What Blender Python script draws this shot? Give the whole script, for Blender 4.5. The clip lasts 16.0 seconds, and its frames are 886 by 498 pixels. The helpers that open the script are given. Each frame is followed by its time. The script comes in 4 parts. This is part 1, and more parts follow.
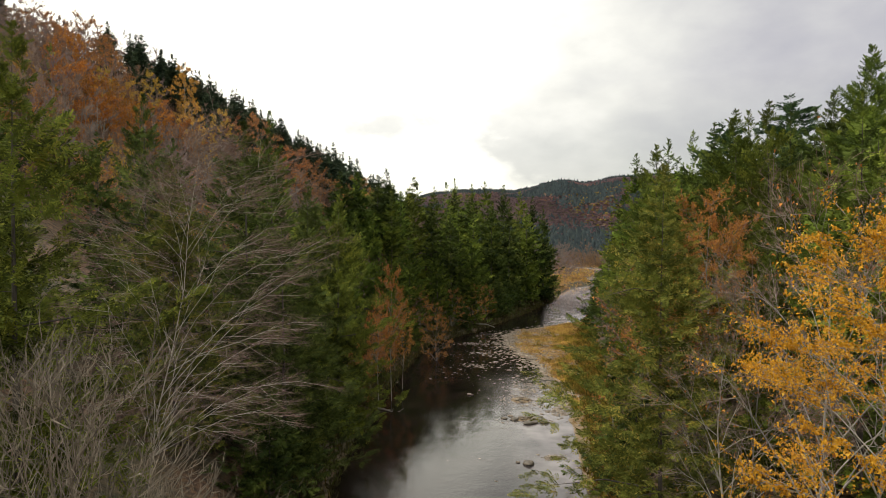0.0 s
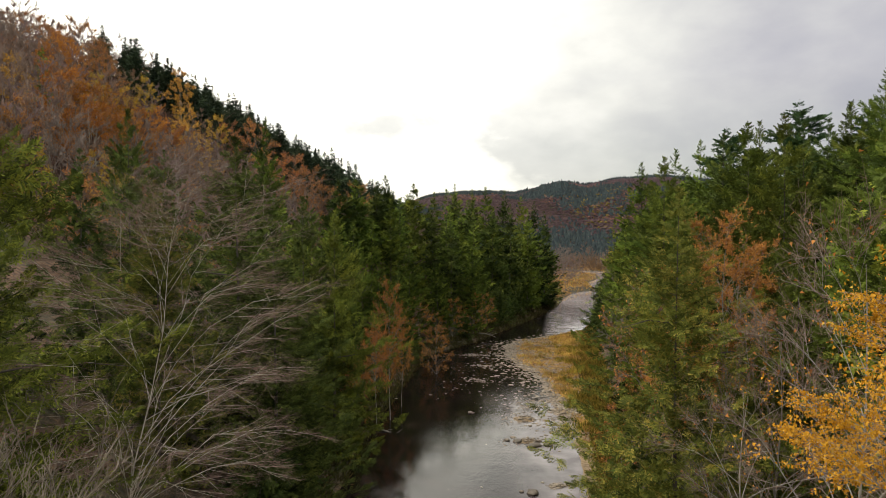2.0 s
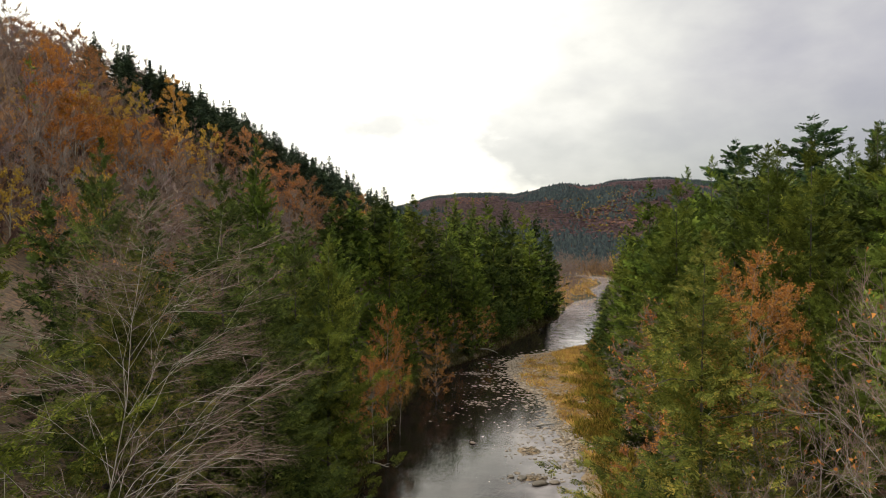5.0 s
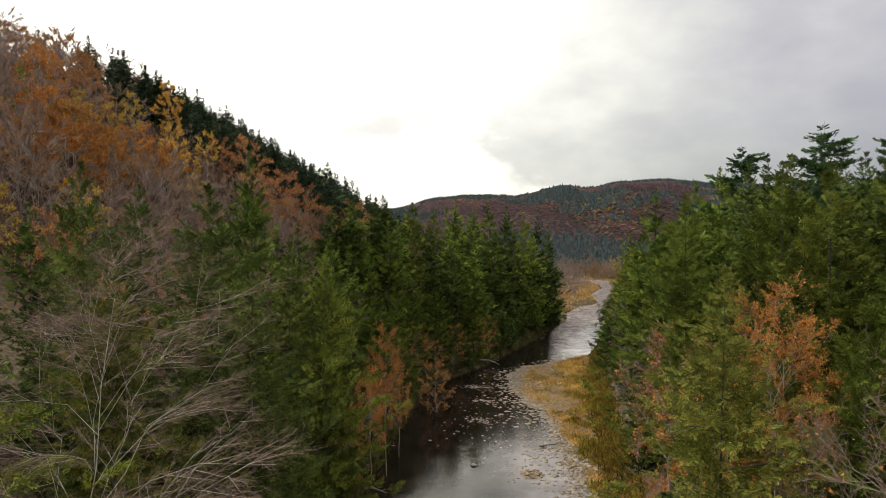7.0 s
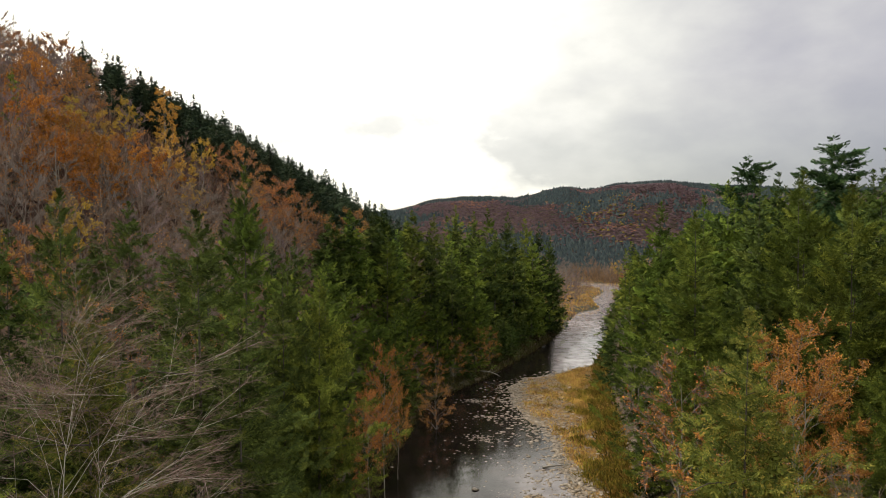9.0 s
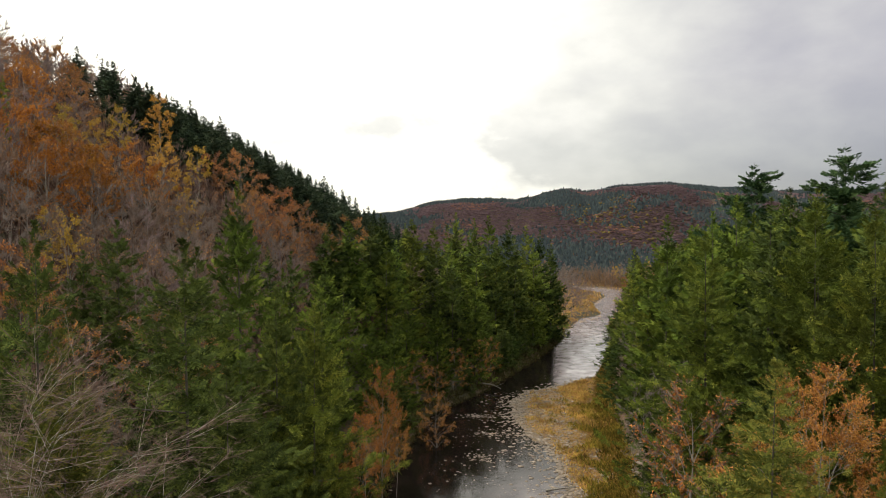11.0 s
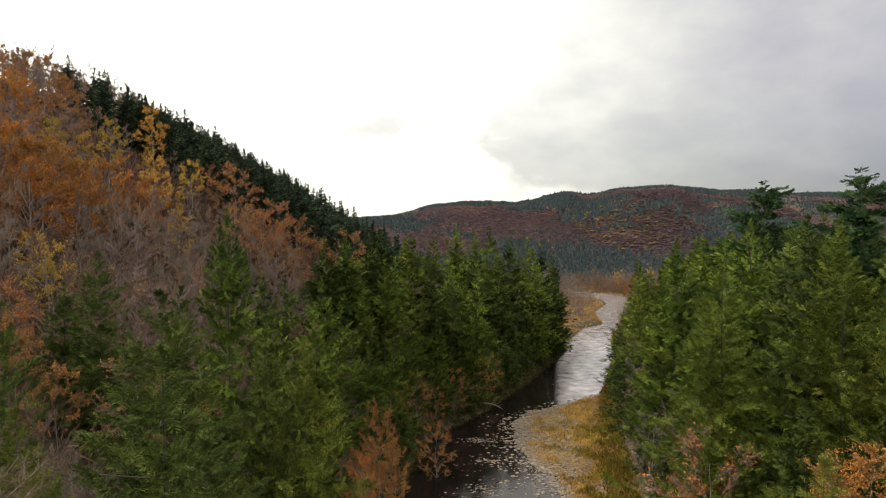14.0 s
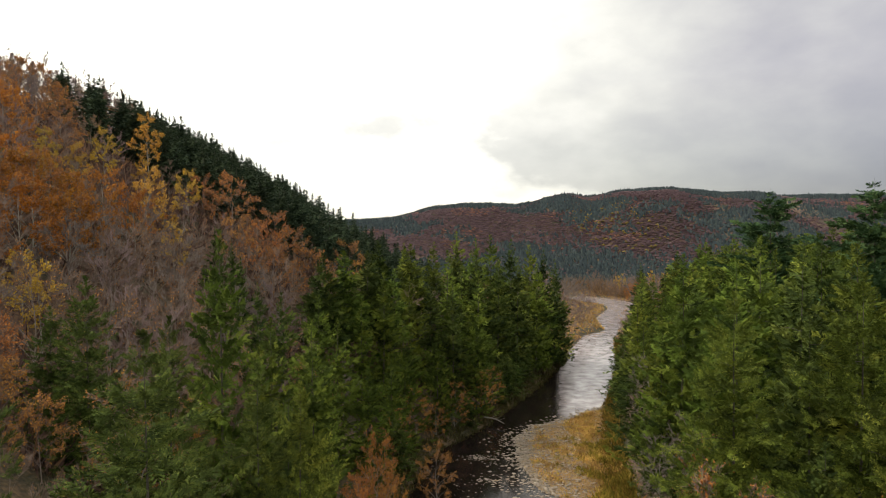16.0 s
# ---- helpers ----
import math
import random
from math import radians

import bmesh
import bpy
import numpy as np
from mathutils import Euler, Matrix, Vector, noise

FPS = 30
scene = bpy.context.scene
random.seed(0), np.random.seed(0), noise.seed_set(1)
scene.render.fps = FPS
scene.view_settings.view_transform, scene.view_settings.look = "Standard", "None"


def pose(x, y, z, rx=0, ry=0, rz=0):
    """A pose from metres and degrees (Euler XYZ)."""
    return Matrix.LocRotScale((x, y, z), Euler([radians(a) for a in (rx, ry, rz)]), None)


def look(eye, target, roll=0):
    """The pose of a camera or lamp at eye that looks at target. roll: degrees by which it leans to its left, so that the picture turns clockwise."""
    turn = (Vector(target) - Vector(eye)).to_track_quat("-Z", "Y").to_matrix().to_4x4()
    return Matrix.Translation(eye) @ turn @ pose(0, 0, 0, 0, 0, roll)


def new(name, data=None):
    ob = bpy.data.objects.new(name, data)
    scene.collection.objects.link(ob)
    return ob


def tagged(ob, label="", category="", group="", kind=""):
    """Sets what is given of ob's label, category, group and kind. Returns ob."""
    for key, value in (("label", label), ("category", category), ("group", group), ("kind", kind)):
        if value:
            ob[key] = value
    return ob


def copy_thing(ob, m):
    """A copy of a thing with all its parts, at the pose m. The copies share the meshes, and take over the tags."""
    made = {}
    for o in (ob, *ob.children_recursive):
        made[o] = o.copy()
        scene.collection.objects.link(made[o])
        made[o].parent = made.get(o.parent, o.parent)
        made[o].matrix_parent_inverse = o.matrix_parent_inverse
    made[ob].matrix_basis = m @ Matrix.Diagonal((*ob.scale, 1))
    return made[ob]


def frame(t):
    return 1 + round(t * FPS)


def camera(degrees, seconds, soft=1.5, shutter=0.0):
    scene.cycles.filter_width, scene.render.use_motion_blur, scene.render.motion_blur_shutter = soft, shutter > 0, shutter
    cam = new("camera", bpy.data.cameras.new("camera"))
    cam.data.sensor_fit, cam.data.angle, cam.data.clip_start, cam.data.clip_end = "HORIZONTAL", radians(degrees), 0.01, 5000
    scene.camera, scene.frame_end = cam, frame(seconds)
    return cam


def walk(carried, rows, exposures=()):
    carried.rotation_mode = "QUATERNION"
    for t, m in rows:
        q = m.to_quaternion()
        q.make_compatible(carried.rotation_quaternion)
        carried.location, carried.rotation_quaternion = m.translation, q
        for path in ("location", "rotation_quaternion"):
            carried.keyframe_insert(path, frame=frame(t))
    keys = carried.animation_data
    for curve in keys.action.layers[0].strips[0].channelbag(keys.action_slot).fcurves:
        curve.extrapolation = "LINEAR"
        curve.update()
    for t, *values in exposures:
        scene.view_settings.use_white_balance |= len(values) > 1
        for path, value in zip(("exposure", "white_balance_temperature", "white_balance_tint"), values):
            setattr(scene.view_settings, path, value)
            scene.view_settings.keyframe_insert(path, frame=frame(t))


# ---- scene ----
cam = camera(68, 16.0, soft=0.5)
PATH = [
    (0, (0.000, 0.000, 23.800), (2.493, 99.935, 21.180)),
    (2, (0.021, 2.931, 25.661), (2.531, 102.865, 23.052)),
    (4, (0.043, 5.819, 27.586), (2.569, 105.753, 24.988)),
    (6, (0.064, 8.663, 29.573), (2.607, 108.597, 26.986)),
    (8, (0.086, 11.463, 31.623), (2.646, 111.397, 29.047)),
    (10, (0.107, 14.221, 33.737), (2.684, 114.155, 31.171)),
    (12, (0.129, 16.935, 35.913), (2.722, 116.868, 33.359)),
    (14, (0.150, 19.605, 38.152), (2.760, 119.539, 35.609)),
    (16, (0.172, 22.232, 40.455), (2.798, 122.165, 37.922)),
]
walk(cam, [(t, look(eye, target)) for t, eye, target in PATH])

# ---- sky and sun ----
SUN_AZ, SUN_EL = radians(-78), radians(44)          # from the y axis towards x, above the horizon


def build_world():
    world = bpy.data.worlds.new("cloudy_sky")
    scene.world = world
    world.use_nodes = True
    nt = world.node_tree
    nd, lk = nt.nodes, nt.links
    nd.clear()
    out = nd.new("ShaderNodeOutputWorld")
    bg = nd.new("ShaderNodeBackground")
    lk.new(bg.outputs[0], out.inputs[0])
    sky = nd.new("ShaderNodeTexSky")
    sky.sky_type = 'NISHITA'
    sky.sun_disc = False
    sky.sun_elevation, sky.sun_rotation = SUN_EL, SUN_AZ
    sky.air_density, sky.dust_density = 1.0, 1.0
    blue = nd.new("ShaderNodeVectorMath")
    blue.operation = 'SCALE'
    blue.inputs["Scale"].default_value = 0.10
    lk.new(sky.outputs[0], blue.inputs[0])

    tc = nd.new("ShaderNodeTexCoord")
    sep = nd.new("ShaderNodeSeparateXYZ")
    lk.new(tc.outputs["Generated"], sep.inputs[0])

    def math_node(op, a, b=None, clamp=False):
        n = nd.new("ShaderNodeMath")
        n.operation, n.use_clamp = op, clamp
        for i, v in enumerate((a, b)):
            if v is None:
                continue
            if isinstance(v, (int, float)):
                n.inputs[i].default_value = v
            else:
                lk.new(v, n.inputs[i])
        return n.outputs[0]

    up = math_node('MAXIMUM', sep.outputs[2], 0.0)

    def cloud_noise(scale, loc, rot, detail, stretch):
        mp = nd.new("ShaderNodeMapping")
        mp.inputs["Location"].default_value = loc
        mp.inputs["Rotation"].default_value = (0, radians(rot), 0)
        mp.inputs["Scale"].default_value = stretch
        lk.new(tc.outputs["Generated"], mp.inputs[0])
        n = nd.new("ShaderNodeTexNoise")
        n.inputs["Scale"].default_value = scale
        n.inputs["Detail"].default_value = detail
        n.inputs["Roughness"].default_value = 0.5
        lk.new(mp.outputs[0], n.inputs["Vector"])
        return n.outputs[0]

    big = cloud_noise(2.6, (3.1, 0.4, 0.2), 28, 4, (1.0, 1.0, 2.0))
    fine = cloud_noise(7.5, (0.7, 5.2, 0.6), 28, 9, (1.0, 1.0, 1.9))
    # heavier, greyer cloud lies to one side
    dot = nd.new("ShaderNodeVectorMath")
    dot.operation = 'DOT_PRODUCT'
    lk.new(tc.outputs["Generated"], dot.inputs[0])
    dot.inputs[1].default_value = (math.sin(radians(58)) * math.cos(radians(10)), math.cos(radians(58)) * math.cos(radians(10)), math.sin(radians(10)))
    heavy = nd.new("ShaderNodeMapRange")
    heavy.interpolation_type = 'SMOOTHSTEP'
    heavy.inputs["From Min"].default_value = 0.58
    heavy.inputs["From Max"].default_value = 0.99
    lk.new(dot.outputs["Value"], heavy.inputs["Value"])
    mix_n = math_node('ADD', math_node('MULTIPLY', math_node('SUBTRACT', big, 0.5), 0.32), math_node('MULTIPLY', math_node('SUBTRACT', fine, 0.5), 0.5))
    lum = math_node('ADD', math_node('SUBTRACT', 0.955, math_node('MULTIPLY', heavy.outputs[0], 0.61)), mix_n)
    ramp = nd.new("ShaderNodeValToRGB")
    el = ramp.color_ramp.elements
    el[0].position, el[0].color = 0.15, (0.42, 0.42, 0.50, 1)
    el[1].position, el[1].color = 1.0, (2.4, 2.31, 2.02, 1)
    for p, c in ((0.40, (0.60, 0.59, 0.62, 1)), (0.62, (0.83, 0.82, 0.785, 1)), (0.74, (1.0, 0.985, 0.91, 1)), (0.86, (1.22, 1.19, 1.09, 1))):
        e = el.new(p)
        e.color = c
    lk.new(lum, ramp.inputs[0])
    # thin gaps low over the hills let the blue through
    gap = nd.new("ShaderNodeMapRange")
    gap.inputs["From Min"].default_value = 0.0
    gap.inputs["From Max"].default_value = 0.20
    gap.inputs["To Min"].default_value = 0.30
    gap.inputs["To Max"].default_value = 0.0
    lk.new(up, gap.inputs["Value"])
    mix = nd.new("ShaderNodeMix")
    mix.data_type = 'RGBA'
    lk.new(math_node('ADD', gap.outputs[0], 0.06), mix.inputs["Factor"])
    lk.new(ramp.outputs[0], mix.inputs["A"])
    lk.new(blue.outputs[0], mix.inputs["B"])
    lk.new(mix.outputs["Result"], bg.inputs["Color"])
    # an overcast sky is two to three times as bright overhead as over the horizon
    zen = nd.new("ShaderNodeMapRange")
    zen.inputs["From Min"].default_value, zen.inputs["From Max"].default_value = 0.32, 0.95
    zen.inputs["To Min"].default_value, zen.inputs["To Max"].default_value = 1.0, 1.25
    lk.new(up, zen.inputs["Value"])
    low = nd.new("ShaderNodeMapRange")
    low.inputs["From Min"].default_value, low.inputs["From Max"].default_value = 0.04, 0.22
    low.inputs["To Min"].default_value, low.inputs["To Max"].default_value = 0.68, 1.0
    lk.new(up, low.inputs["Value"])
    lk.new(math_node('MULTIPLY', zen.outputs[0], low.outputs[0]), bg.inputs["Strength"])


build_world()
sun = new("sun", bpy.data.lights.new("sun", 'SUN'))
sun.data.energy, sun.data.angle, sun.data.color = 3.5, radians(9), (1.0, 0.91, 0.76)
sun.matrix_world = look((math.sin(SUN_AZ) * math.cos(SUN_EL) * 50, math.cos(SUN_AZ) * math.cos(SUN_EL) * 50, math.sin(SUN_EL) * 50), (0, 0, 0))


# ---- materials ----
def material(name):
    m = bpy.data.materials.new(name)
    m.use_nodes = True
    nt = m.node_tree
    return m, nt, nt.nodes["Principled BSDF"], nt.nodes["Material Output"]


def ramp_node(nt, stops, fac):
    r = nt.nodes.new("ShaderNodeValToRGB")
    el = r.color_ramp.elements
    while len(el) < len(stops):
        el.new(0.5)
    for e, (p, c) in zip(el, stops):
        e.position, e.color = p, (*c, 1)
    nt.links.new(fac, r.inputs[0])
    return r.outputs[0]


def noise_node(nt, scale, detail=4, coords="Object", rough=0.55, stretch=None):
    tc = nt.nodes.new("ShaderNodeTexCoord")
    src = tc.outputs[coords]
    if stretch:
        mp = nt.nodes.new("ShaderNodeMapping")
        mp.inputs["Scale"].default_value = stretch
        nt.links.new(src, mp.inputs[0])
        src = mp.outputs[0]
    n = nt.nodes.new("ShaderNodeTexNoise")
    n.inputs["Scale"].default_value = scale
    n.inputs["Detail"].default_value = detail
    n.inputs["Roughness"].default_value = rough
    nt.links.new(src, n.inputs["Vector"])
    return n.outputs[0]


def world_noise(nt, scale, detail=3):
    g = nt.nodes.new("ShaderNodeNewGeometry")
    n = nt.nodes.new("ShaderNodeTexNoise")
    n.inputs["Scale"].default_value = scale
    n.inputs["Detail"].default_value = detail
    nt.links.new(g.outputs["Position"], n.inputs["Vector"])
    return n.outputs[0]


def mixed(nt, fac, a, b, blend='MIX'):
    n = nt.nodes.new("ShaderNodeMix")
    n.data_type, n.blend_type = 'RGBA', blend
    for key, v in (("Factor", fac), ("A", a), ("B", b)):
        if isinstance(v, (int, float)):
            n.inputs[key].default_value = v
        elif isinstance(v, tuple):
            n.inputs[key].default_value = (*v, 1)
        else:
            nt.links.new(v, n.inputs[key])
    return n.outputs["Result"]


def bumped(nt, bsdf, height, strength, distance):
    b = nt.nodes.new("ShaderNodeBump")
    b.inputs["Strength"].default_value = strength
    b.inputs["Distance"].default_value = distance
    nt.links.new(height, b.inputs["Height"])
    nt.links.new(b.outputs[0], bsdf.inputs["Normal"])


def foliage(name, stops, through_light=0.3, hue=0.03, bright=0.5, differ=0.25):
    """Leaves or needles: each spray takes its own tone, each tree its own cast."""
    m, nt, bsdf, out = material(name)
    geo = nt.nodes.new("ShaderNodeNewGeometry")
    info = nt.nodes.new("ShaderNodeObjectInfo")
    col = ramp_node(nt, stops, geo.outputs["Random Per Island"])
    hsv = nt.nodes.new("ShaderNodeHueSaturation")
    for key, lo, hi, src in (("Hue", 0.5 - hue, 0.5 + hue, info.outputs["Random"]), ("Value", 1 - bright, 1 + bright, world_noise(nt, 0.23, 5))):
        mr = nt.nodes.new("ShaderNodeMapRange")
        mr.inputs["From Min"].default_value, mr.inputs["From Max"].default_value = (0, 1) if key == "Hue" else (0.25, 0.75)
        mr.inputs["To Min"].default_value, mr.inputs["To Max"].default_value = lo, hi
        nt.links.new(src, mr.inputs["Value"])
        nt.links.new(mr.outputs[0], hsv.inputs[key])
    # whole trees differ too, some dark and some pale
    own = nt.nodes.new("ShaderNodeTexWhiteNoise")
    own.noise_dimensions = '1D'
    nt.links.new(info.outputs["Random"], own.inputs["W"])
    cast = nt.nodes.new("ShaderNodeMapRange")
    cast.inputs["To Min"].default_value, cast.inputs["To Max"].default_value = 1 - differ, 1 + differ
    nt.links.new(own.outputs["Value"], cast.inputs["Value"])
    tone = nt.nodes.new("ShaderNodeVectorMath")
    tone.operation = 'SCALE'
    nt.links.new(col, tone.inputs[0])
    nt.links.new(cast.outputs[0], tone.inputs["Scale"])
    nt.links.new(tone.outputs[0], hsv.inputs["Color"])
    nt.links.new(hsv.outputs[0], bsdf.inputs["Base Color"])
    bsdf.inputs["Roughness"].default_value = 0.75
    bsdf.inputs["Specular IOR Level"].default_value = 0.03
    tr = nt.nodes.new("ShaderNodeBsdfTranslucent")
    nt.links.new(hsv.outputs[0], tr.inputs["Color"])
    mx = nt.nodes.new("ShaderNodeMixShader")
    mx.inputs[0].default_value = through_light
    nt.links.new(bsdf.outputs[0], mx.inputs[1])
    nt.links.new(tr.outputs[0], mx.inputs[2])
    nt.links.new(mx.outputs[0], out.inputs["Surface"])
    return m


def bark(name, dark, light, scale=6.0, vary=0.35):
    m, nt, bsdf, out = material(name)
    n = noise_node(nt, scale, 5, stretch=(1, 1, 0.35))
    info = nt.nodes.new("ShaderNodeObjectInfo")
    c = ramp_node(nt, [(0.3, dark), (0.7, light)], n)
    c = mixed(nt, vary, c, ramp_node(nt, [(0.0, dark), (1.0, light)], info.outputs["Random"]))
    nt.links.new(c, bsdf.inputs["Base Color"])
    bsdf.inputs["Roughness"].default_value = 0.85
    bumped(nt, bsdf, n, 0.5, 0.03)
    return m


HEMLOCK = foliage("hemlock_needles", [(0.0, (0.031, 0.044, 0.012)), (0.4, (0.068, 0.093, 0.017)), (0.8, (0.105, 0.139, 0.022)), (1.0, (0.179, 0.206, 0.033))], 0.26, 0.018, 0.5, 0.30)
# darker needles: variety between trees, and shade put into the left bank's hemlocks
HEMLOCK_DARK = foliage("dark_hemlock_needles", [(0.0, (0.017, 0.028, 0.009)), (0.4, (0.037, 0.054, 0.014)), (0.8, (0.061, 0.085, 0.019)), (1.0, (0.107, 0.130, 0.028))], 0.12, 0.015, 0.5, 0.30)
BRUSH = foliage("bank_brush", [(0.0, (0.020, 0.018, 0.010)), (0.5, (0.042, 0.036, 0.016)), (0.8, (0.050, 0.056, 0.014)), (1.0, (0.10, 0.06, 0.026))], 0.2, 0.02, 0.35)
HEMLOCK_YOUNG = foliage("young_hemlock_needles", [(0.0, (0.034, 0.041, 0.012)), (0.4, (0.073, 0.084, 0.017)), (0.8, (0.118, 0.120, 0.023)), (1.0, (0.202, 0.158, 0.034))], 0.24, 0.02, 0.4, 0.36)
SPRUCE = foliage("spruce_needles", [(0.0, (0.017, 0.027, 0.019)), (0.5, (0.031, 0.046, 0.028)), (1.0, (0.058, 0.078, 0.041))], 0.08, 0.015, 0.25)
PINE = foliage("pine_needles", [(0.0, (0.021, 0.043, 0.021)), (0.5, (0.039, 0.076, 0.031)), (1.0, (0.078, 0.124, 0.044))], 0.12, 0.015, 0.2)
YELLOW = foliage("yellow_leaves", [(0.0, (0.231, 0.107, 0.008)), (0.4, (0.360, 0.183, 0.015)), (0.8, (0.424, 0.237, 0.025)), (1.0, (0.412, 0.261, 0.050))], 0.4, 0.0, 0.15)
YELLOW_DULL = foliage("dull_yellow_leaves", [(0.0, (0.24, 0.14, 0.018)), (0.5, (0.40, 0.25, 0.035)), (1.0, (0.52, 0.36, 0.07))], 0.3, 0.02, 0.2)
ORANGE = foliage("orange_leaves", [(0.0, (0.146, 0.054, 0.011)), (0.5, (0.302, 0.122, 0.020)), (1.0, (0.448, 0.206, 0.041))], 0.3, 0.008, 0.3)
RUST = foliage("rust_leaves", [(0.0, (0.168, 0.070, 0.019)), (0.5, (0.325, 0.140, 0.036)), (1.0, (0.515, 0.250, 0.068))], 0.3, 0.010, 0.3)
TWIG_GREY = bark("grey_twigs", (0.075, 0.060, 0.054), (0.20, 0.16, 0.14), 3, 0.6)
TWIG_DARK = bark("dark_twigs", (0.062, 0.039, 0.031), (0.19, 0.118, 0.092), 3, 0.6)
TWIG_RED = bark("reddish_twigs", (0.082, 0.056, 0.045), (0.212, 0.146, 0.112), 3, 0.6)
TWIG_OLIVE = bark("olive_grey_twigs", (0.038, 0.030, 0.022), (0.17, 0.138, 0.102), 2, 0.3)
TWIG_MAUVE = bark("mauve_twigs", (0.085, 0.058, 0.062), (0.22, 0.155, 0.155), 3, 0.6)
BARK_GREY = bark("grey_bark", (0.075, 0.066, 0.058), (0.27, 0.25, 0.215))
BARK_PALE = bark("pale_bark", (0.14, 0.125, 0.105), (0.44, 0.41, 0.35))
BARK_DARK = bark("dark_bark", (0.022, 0.018, 0.014), (0.07, 0.057, 0.046))


def ground_material():
    m, nt, bsdf, out = material("leaf_litter")
    fine = world_noise(nt, 2.2, 8)
    big = world_noise(nt, 0.09, 3)
    a = ramp_node(nt, [(0.3, (0.020, 0.011, 0.007)), (0.5, (0.070, 0.038, 0.021)), (0.72, (0.14, 0.076, 0.040))], fine)
    b = ramp_node(nt, [(0.3, (0.014, 0.017, 0.007)), (0.6, (0.046, 0.038, 0.016)), (0.75, (0.095, 0.068, 0.030))], fine)
    nt.links.new(mixed(nt, ramp_node(nt, [(0.42, (0, 0, 0)), (0.6, (1, 1, 1))], big), a, b), bsdf.inputs["Base Color"])
    bsdf.inputs["Roughness"].default_value = 0.95
    bumped(nt, bsdf, fine, 0.8, 0.25)
    return m


def gravel_material():
    m, nt, bsdf, out = material("river_gravel")
    v = nt.nodes.new("ShaderNodeTexVoronoi")
    g = nt.nodes.new("ShaderNodeNewGeometry")
    v.inputs["Scale"].default_value = 2.6
    nt.links.new(g.outputs["Position"], v.inputs["Vector"])
    n = world_noise(nt, 0.6, 5)
    c = ramp_node(nt, [(0.0, (0.17, 0.13, 0.09)), (0.5, (0.085, 0.064, 0.045)), (1.0, (0.035, 0.026, 0.020))], v.outputs["Distance"])
    nt.links.new(mixed(nt, n, c, (0.19, 0.125, 0.055)), bsdf.inputs["Base Color"])
    bsdf.inputs["Roughness"].default_value = 0.8
    bumped(nt, bsdf, v.outputs["Distance"], 0.9, 0.15)
    return m


def water_material():
    m, nt, bsdf, out = material("river_water")
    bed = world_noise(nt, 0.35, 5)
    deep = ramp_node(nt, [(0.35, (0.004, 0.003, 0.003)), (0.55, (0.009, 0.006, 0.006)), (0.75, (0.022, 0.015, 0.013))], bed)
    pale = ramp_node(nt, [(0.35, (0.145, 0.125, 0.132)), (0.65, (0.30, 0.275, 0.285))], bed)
    # dark under the wooded bank; pale gravel and painted sky reflection opposite and past the bar
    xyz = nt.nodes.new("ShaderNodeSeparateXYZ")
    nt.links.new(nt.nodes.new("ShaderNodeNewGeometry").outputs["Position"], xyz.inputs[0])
    # masks for the painted sky reflection, by place
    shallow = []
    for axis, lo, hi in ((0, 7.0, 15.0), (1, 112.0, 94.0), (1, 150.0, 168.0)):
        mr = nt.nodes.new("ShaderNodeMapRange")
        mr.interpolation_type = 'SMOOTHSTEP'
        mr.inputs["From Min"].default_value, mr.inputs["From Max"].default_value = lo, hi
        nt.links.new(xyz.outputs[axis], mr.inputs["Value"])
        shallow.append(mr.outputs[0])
    pool_sheen = nt.nodes.new("ShaderNodeMath")
    pool_sheen.operation = 'MULTIPLY'
    nt.links.new(shallow[0], pool_sheen.inputs[0])
    nt.links.new(shallow[1], pool_sheen.inputs[1])
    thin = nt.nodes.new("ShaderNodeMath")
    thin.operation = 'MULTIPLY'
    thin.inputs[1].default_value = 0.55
    nt.links.new(pool_sheen.outputs[0], thin.inputs[0])
    # past the bar the outer bank keeps a dark strip, the stand's reflection painted in
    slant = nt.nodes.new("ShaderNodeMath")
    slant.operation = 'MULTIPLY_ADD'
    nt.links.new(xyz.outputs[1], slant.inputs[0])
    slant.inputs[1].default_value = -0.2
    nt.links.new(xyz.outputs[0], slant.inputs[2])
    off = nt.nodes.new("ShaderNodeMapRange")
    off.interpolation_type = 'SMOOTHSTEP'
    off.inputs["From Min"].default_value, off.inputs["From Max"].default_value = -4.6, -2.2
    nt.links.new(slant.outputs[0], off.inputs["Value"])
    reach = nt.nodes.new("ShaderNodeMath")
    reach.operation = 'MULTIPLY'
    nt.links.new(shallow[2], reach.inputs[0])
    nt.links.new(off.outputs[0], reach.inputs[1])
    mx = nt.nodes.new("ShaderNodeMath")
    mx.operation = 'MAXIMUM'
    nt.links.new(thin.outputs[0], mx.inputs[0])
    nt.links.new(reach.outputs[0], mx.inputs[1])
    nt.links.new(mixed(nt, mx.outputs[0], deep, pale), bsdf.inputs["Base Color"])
    bsdf.inputs["Roughness"].default_value = 0.04
    bsdf.inputs["IOR"].default_value = 1.33
    a = noise_node(nt, 0.9, 4, "Object", 0.62, (1.3, 0.55, 1))
    b = noise_node(nt, 3.0, 3, "Object", 0.6, (1.3, 0.55, 1))
    # broken water over the shallows, glassy pools between
    patch = ramp_node(nt, [(0.38, (0.3, 0.3, 0.3)), (0.62, (1, 1, 1))], world_noise(nt, 0.11, 3))
    h = mixed(nt, 0.5, a, b)
    h = mixed(nt, 1.0, h, patch, 'MULTIPLY')
    bumped(nt, bsdf, h, 0.55, 0.07)
    return m


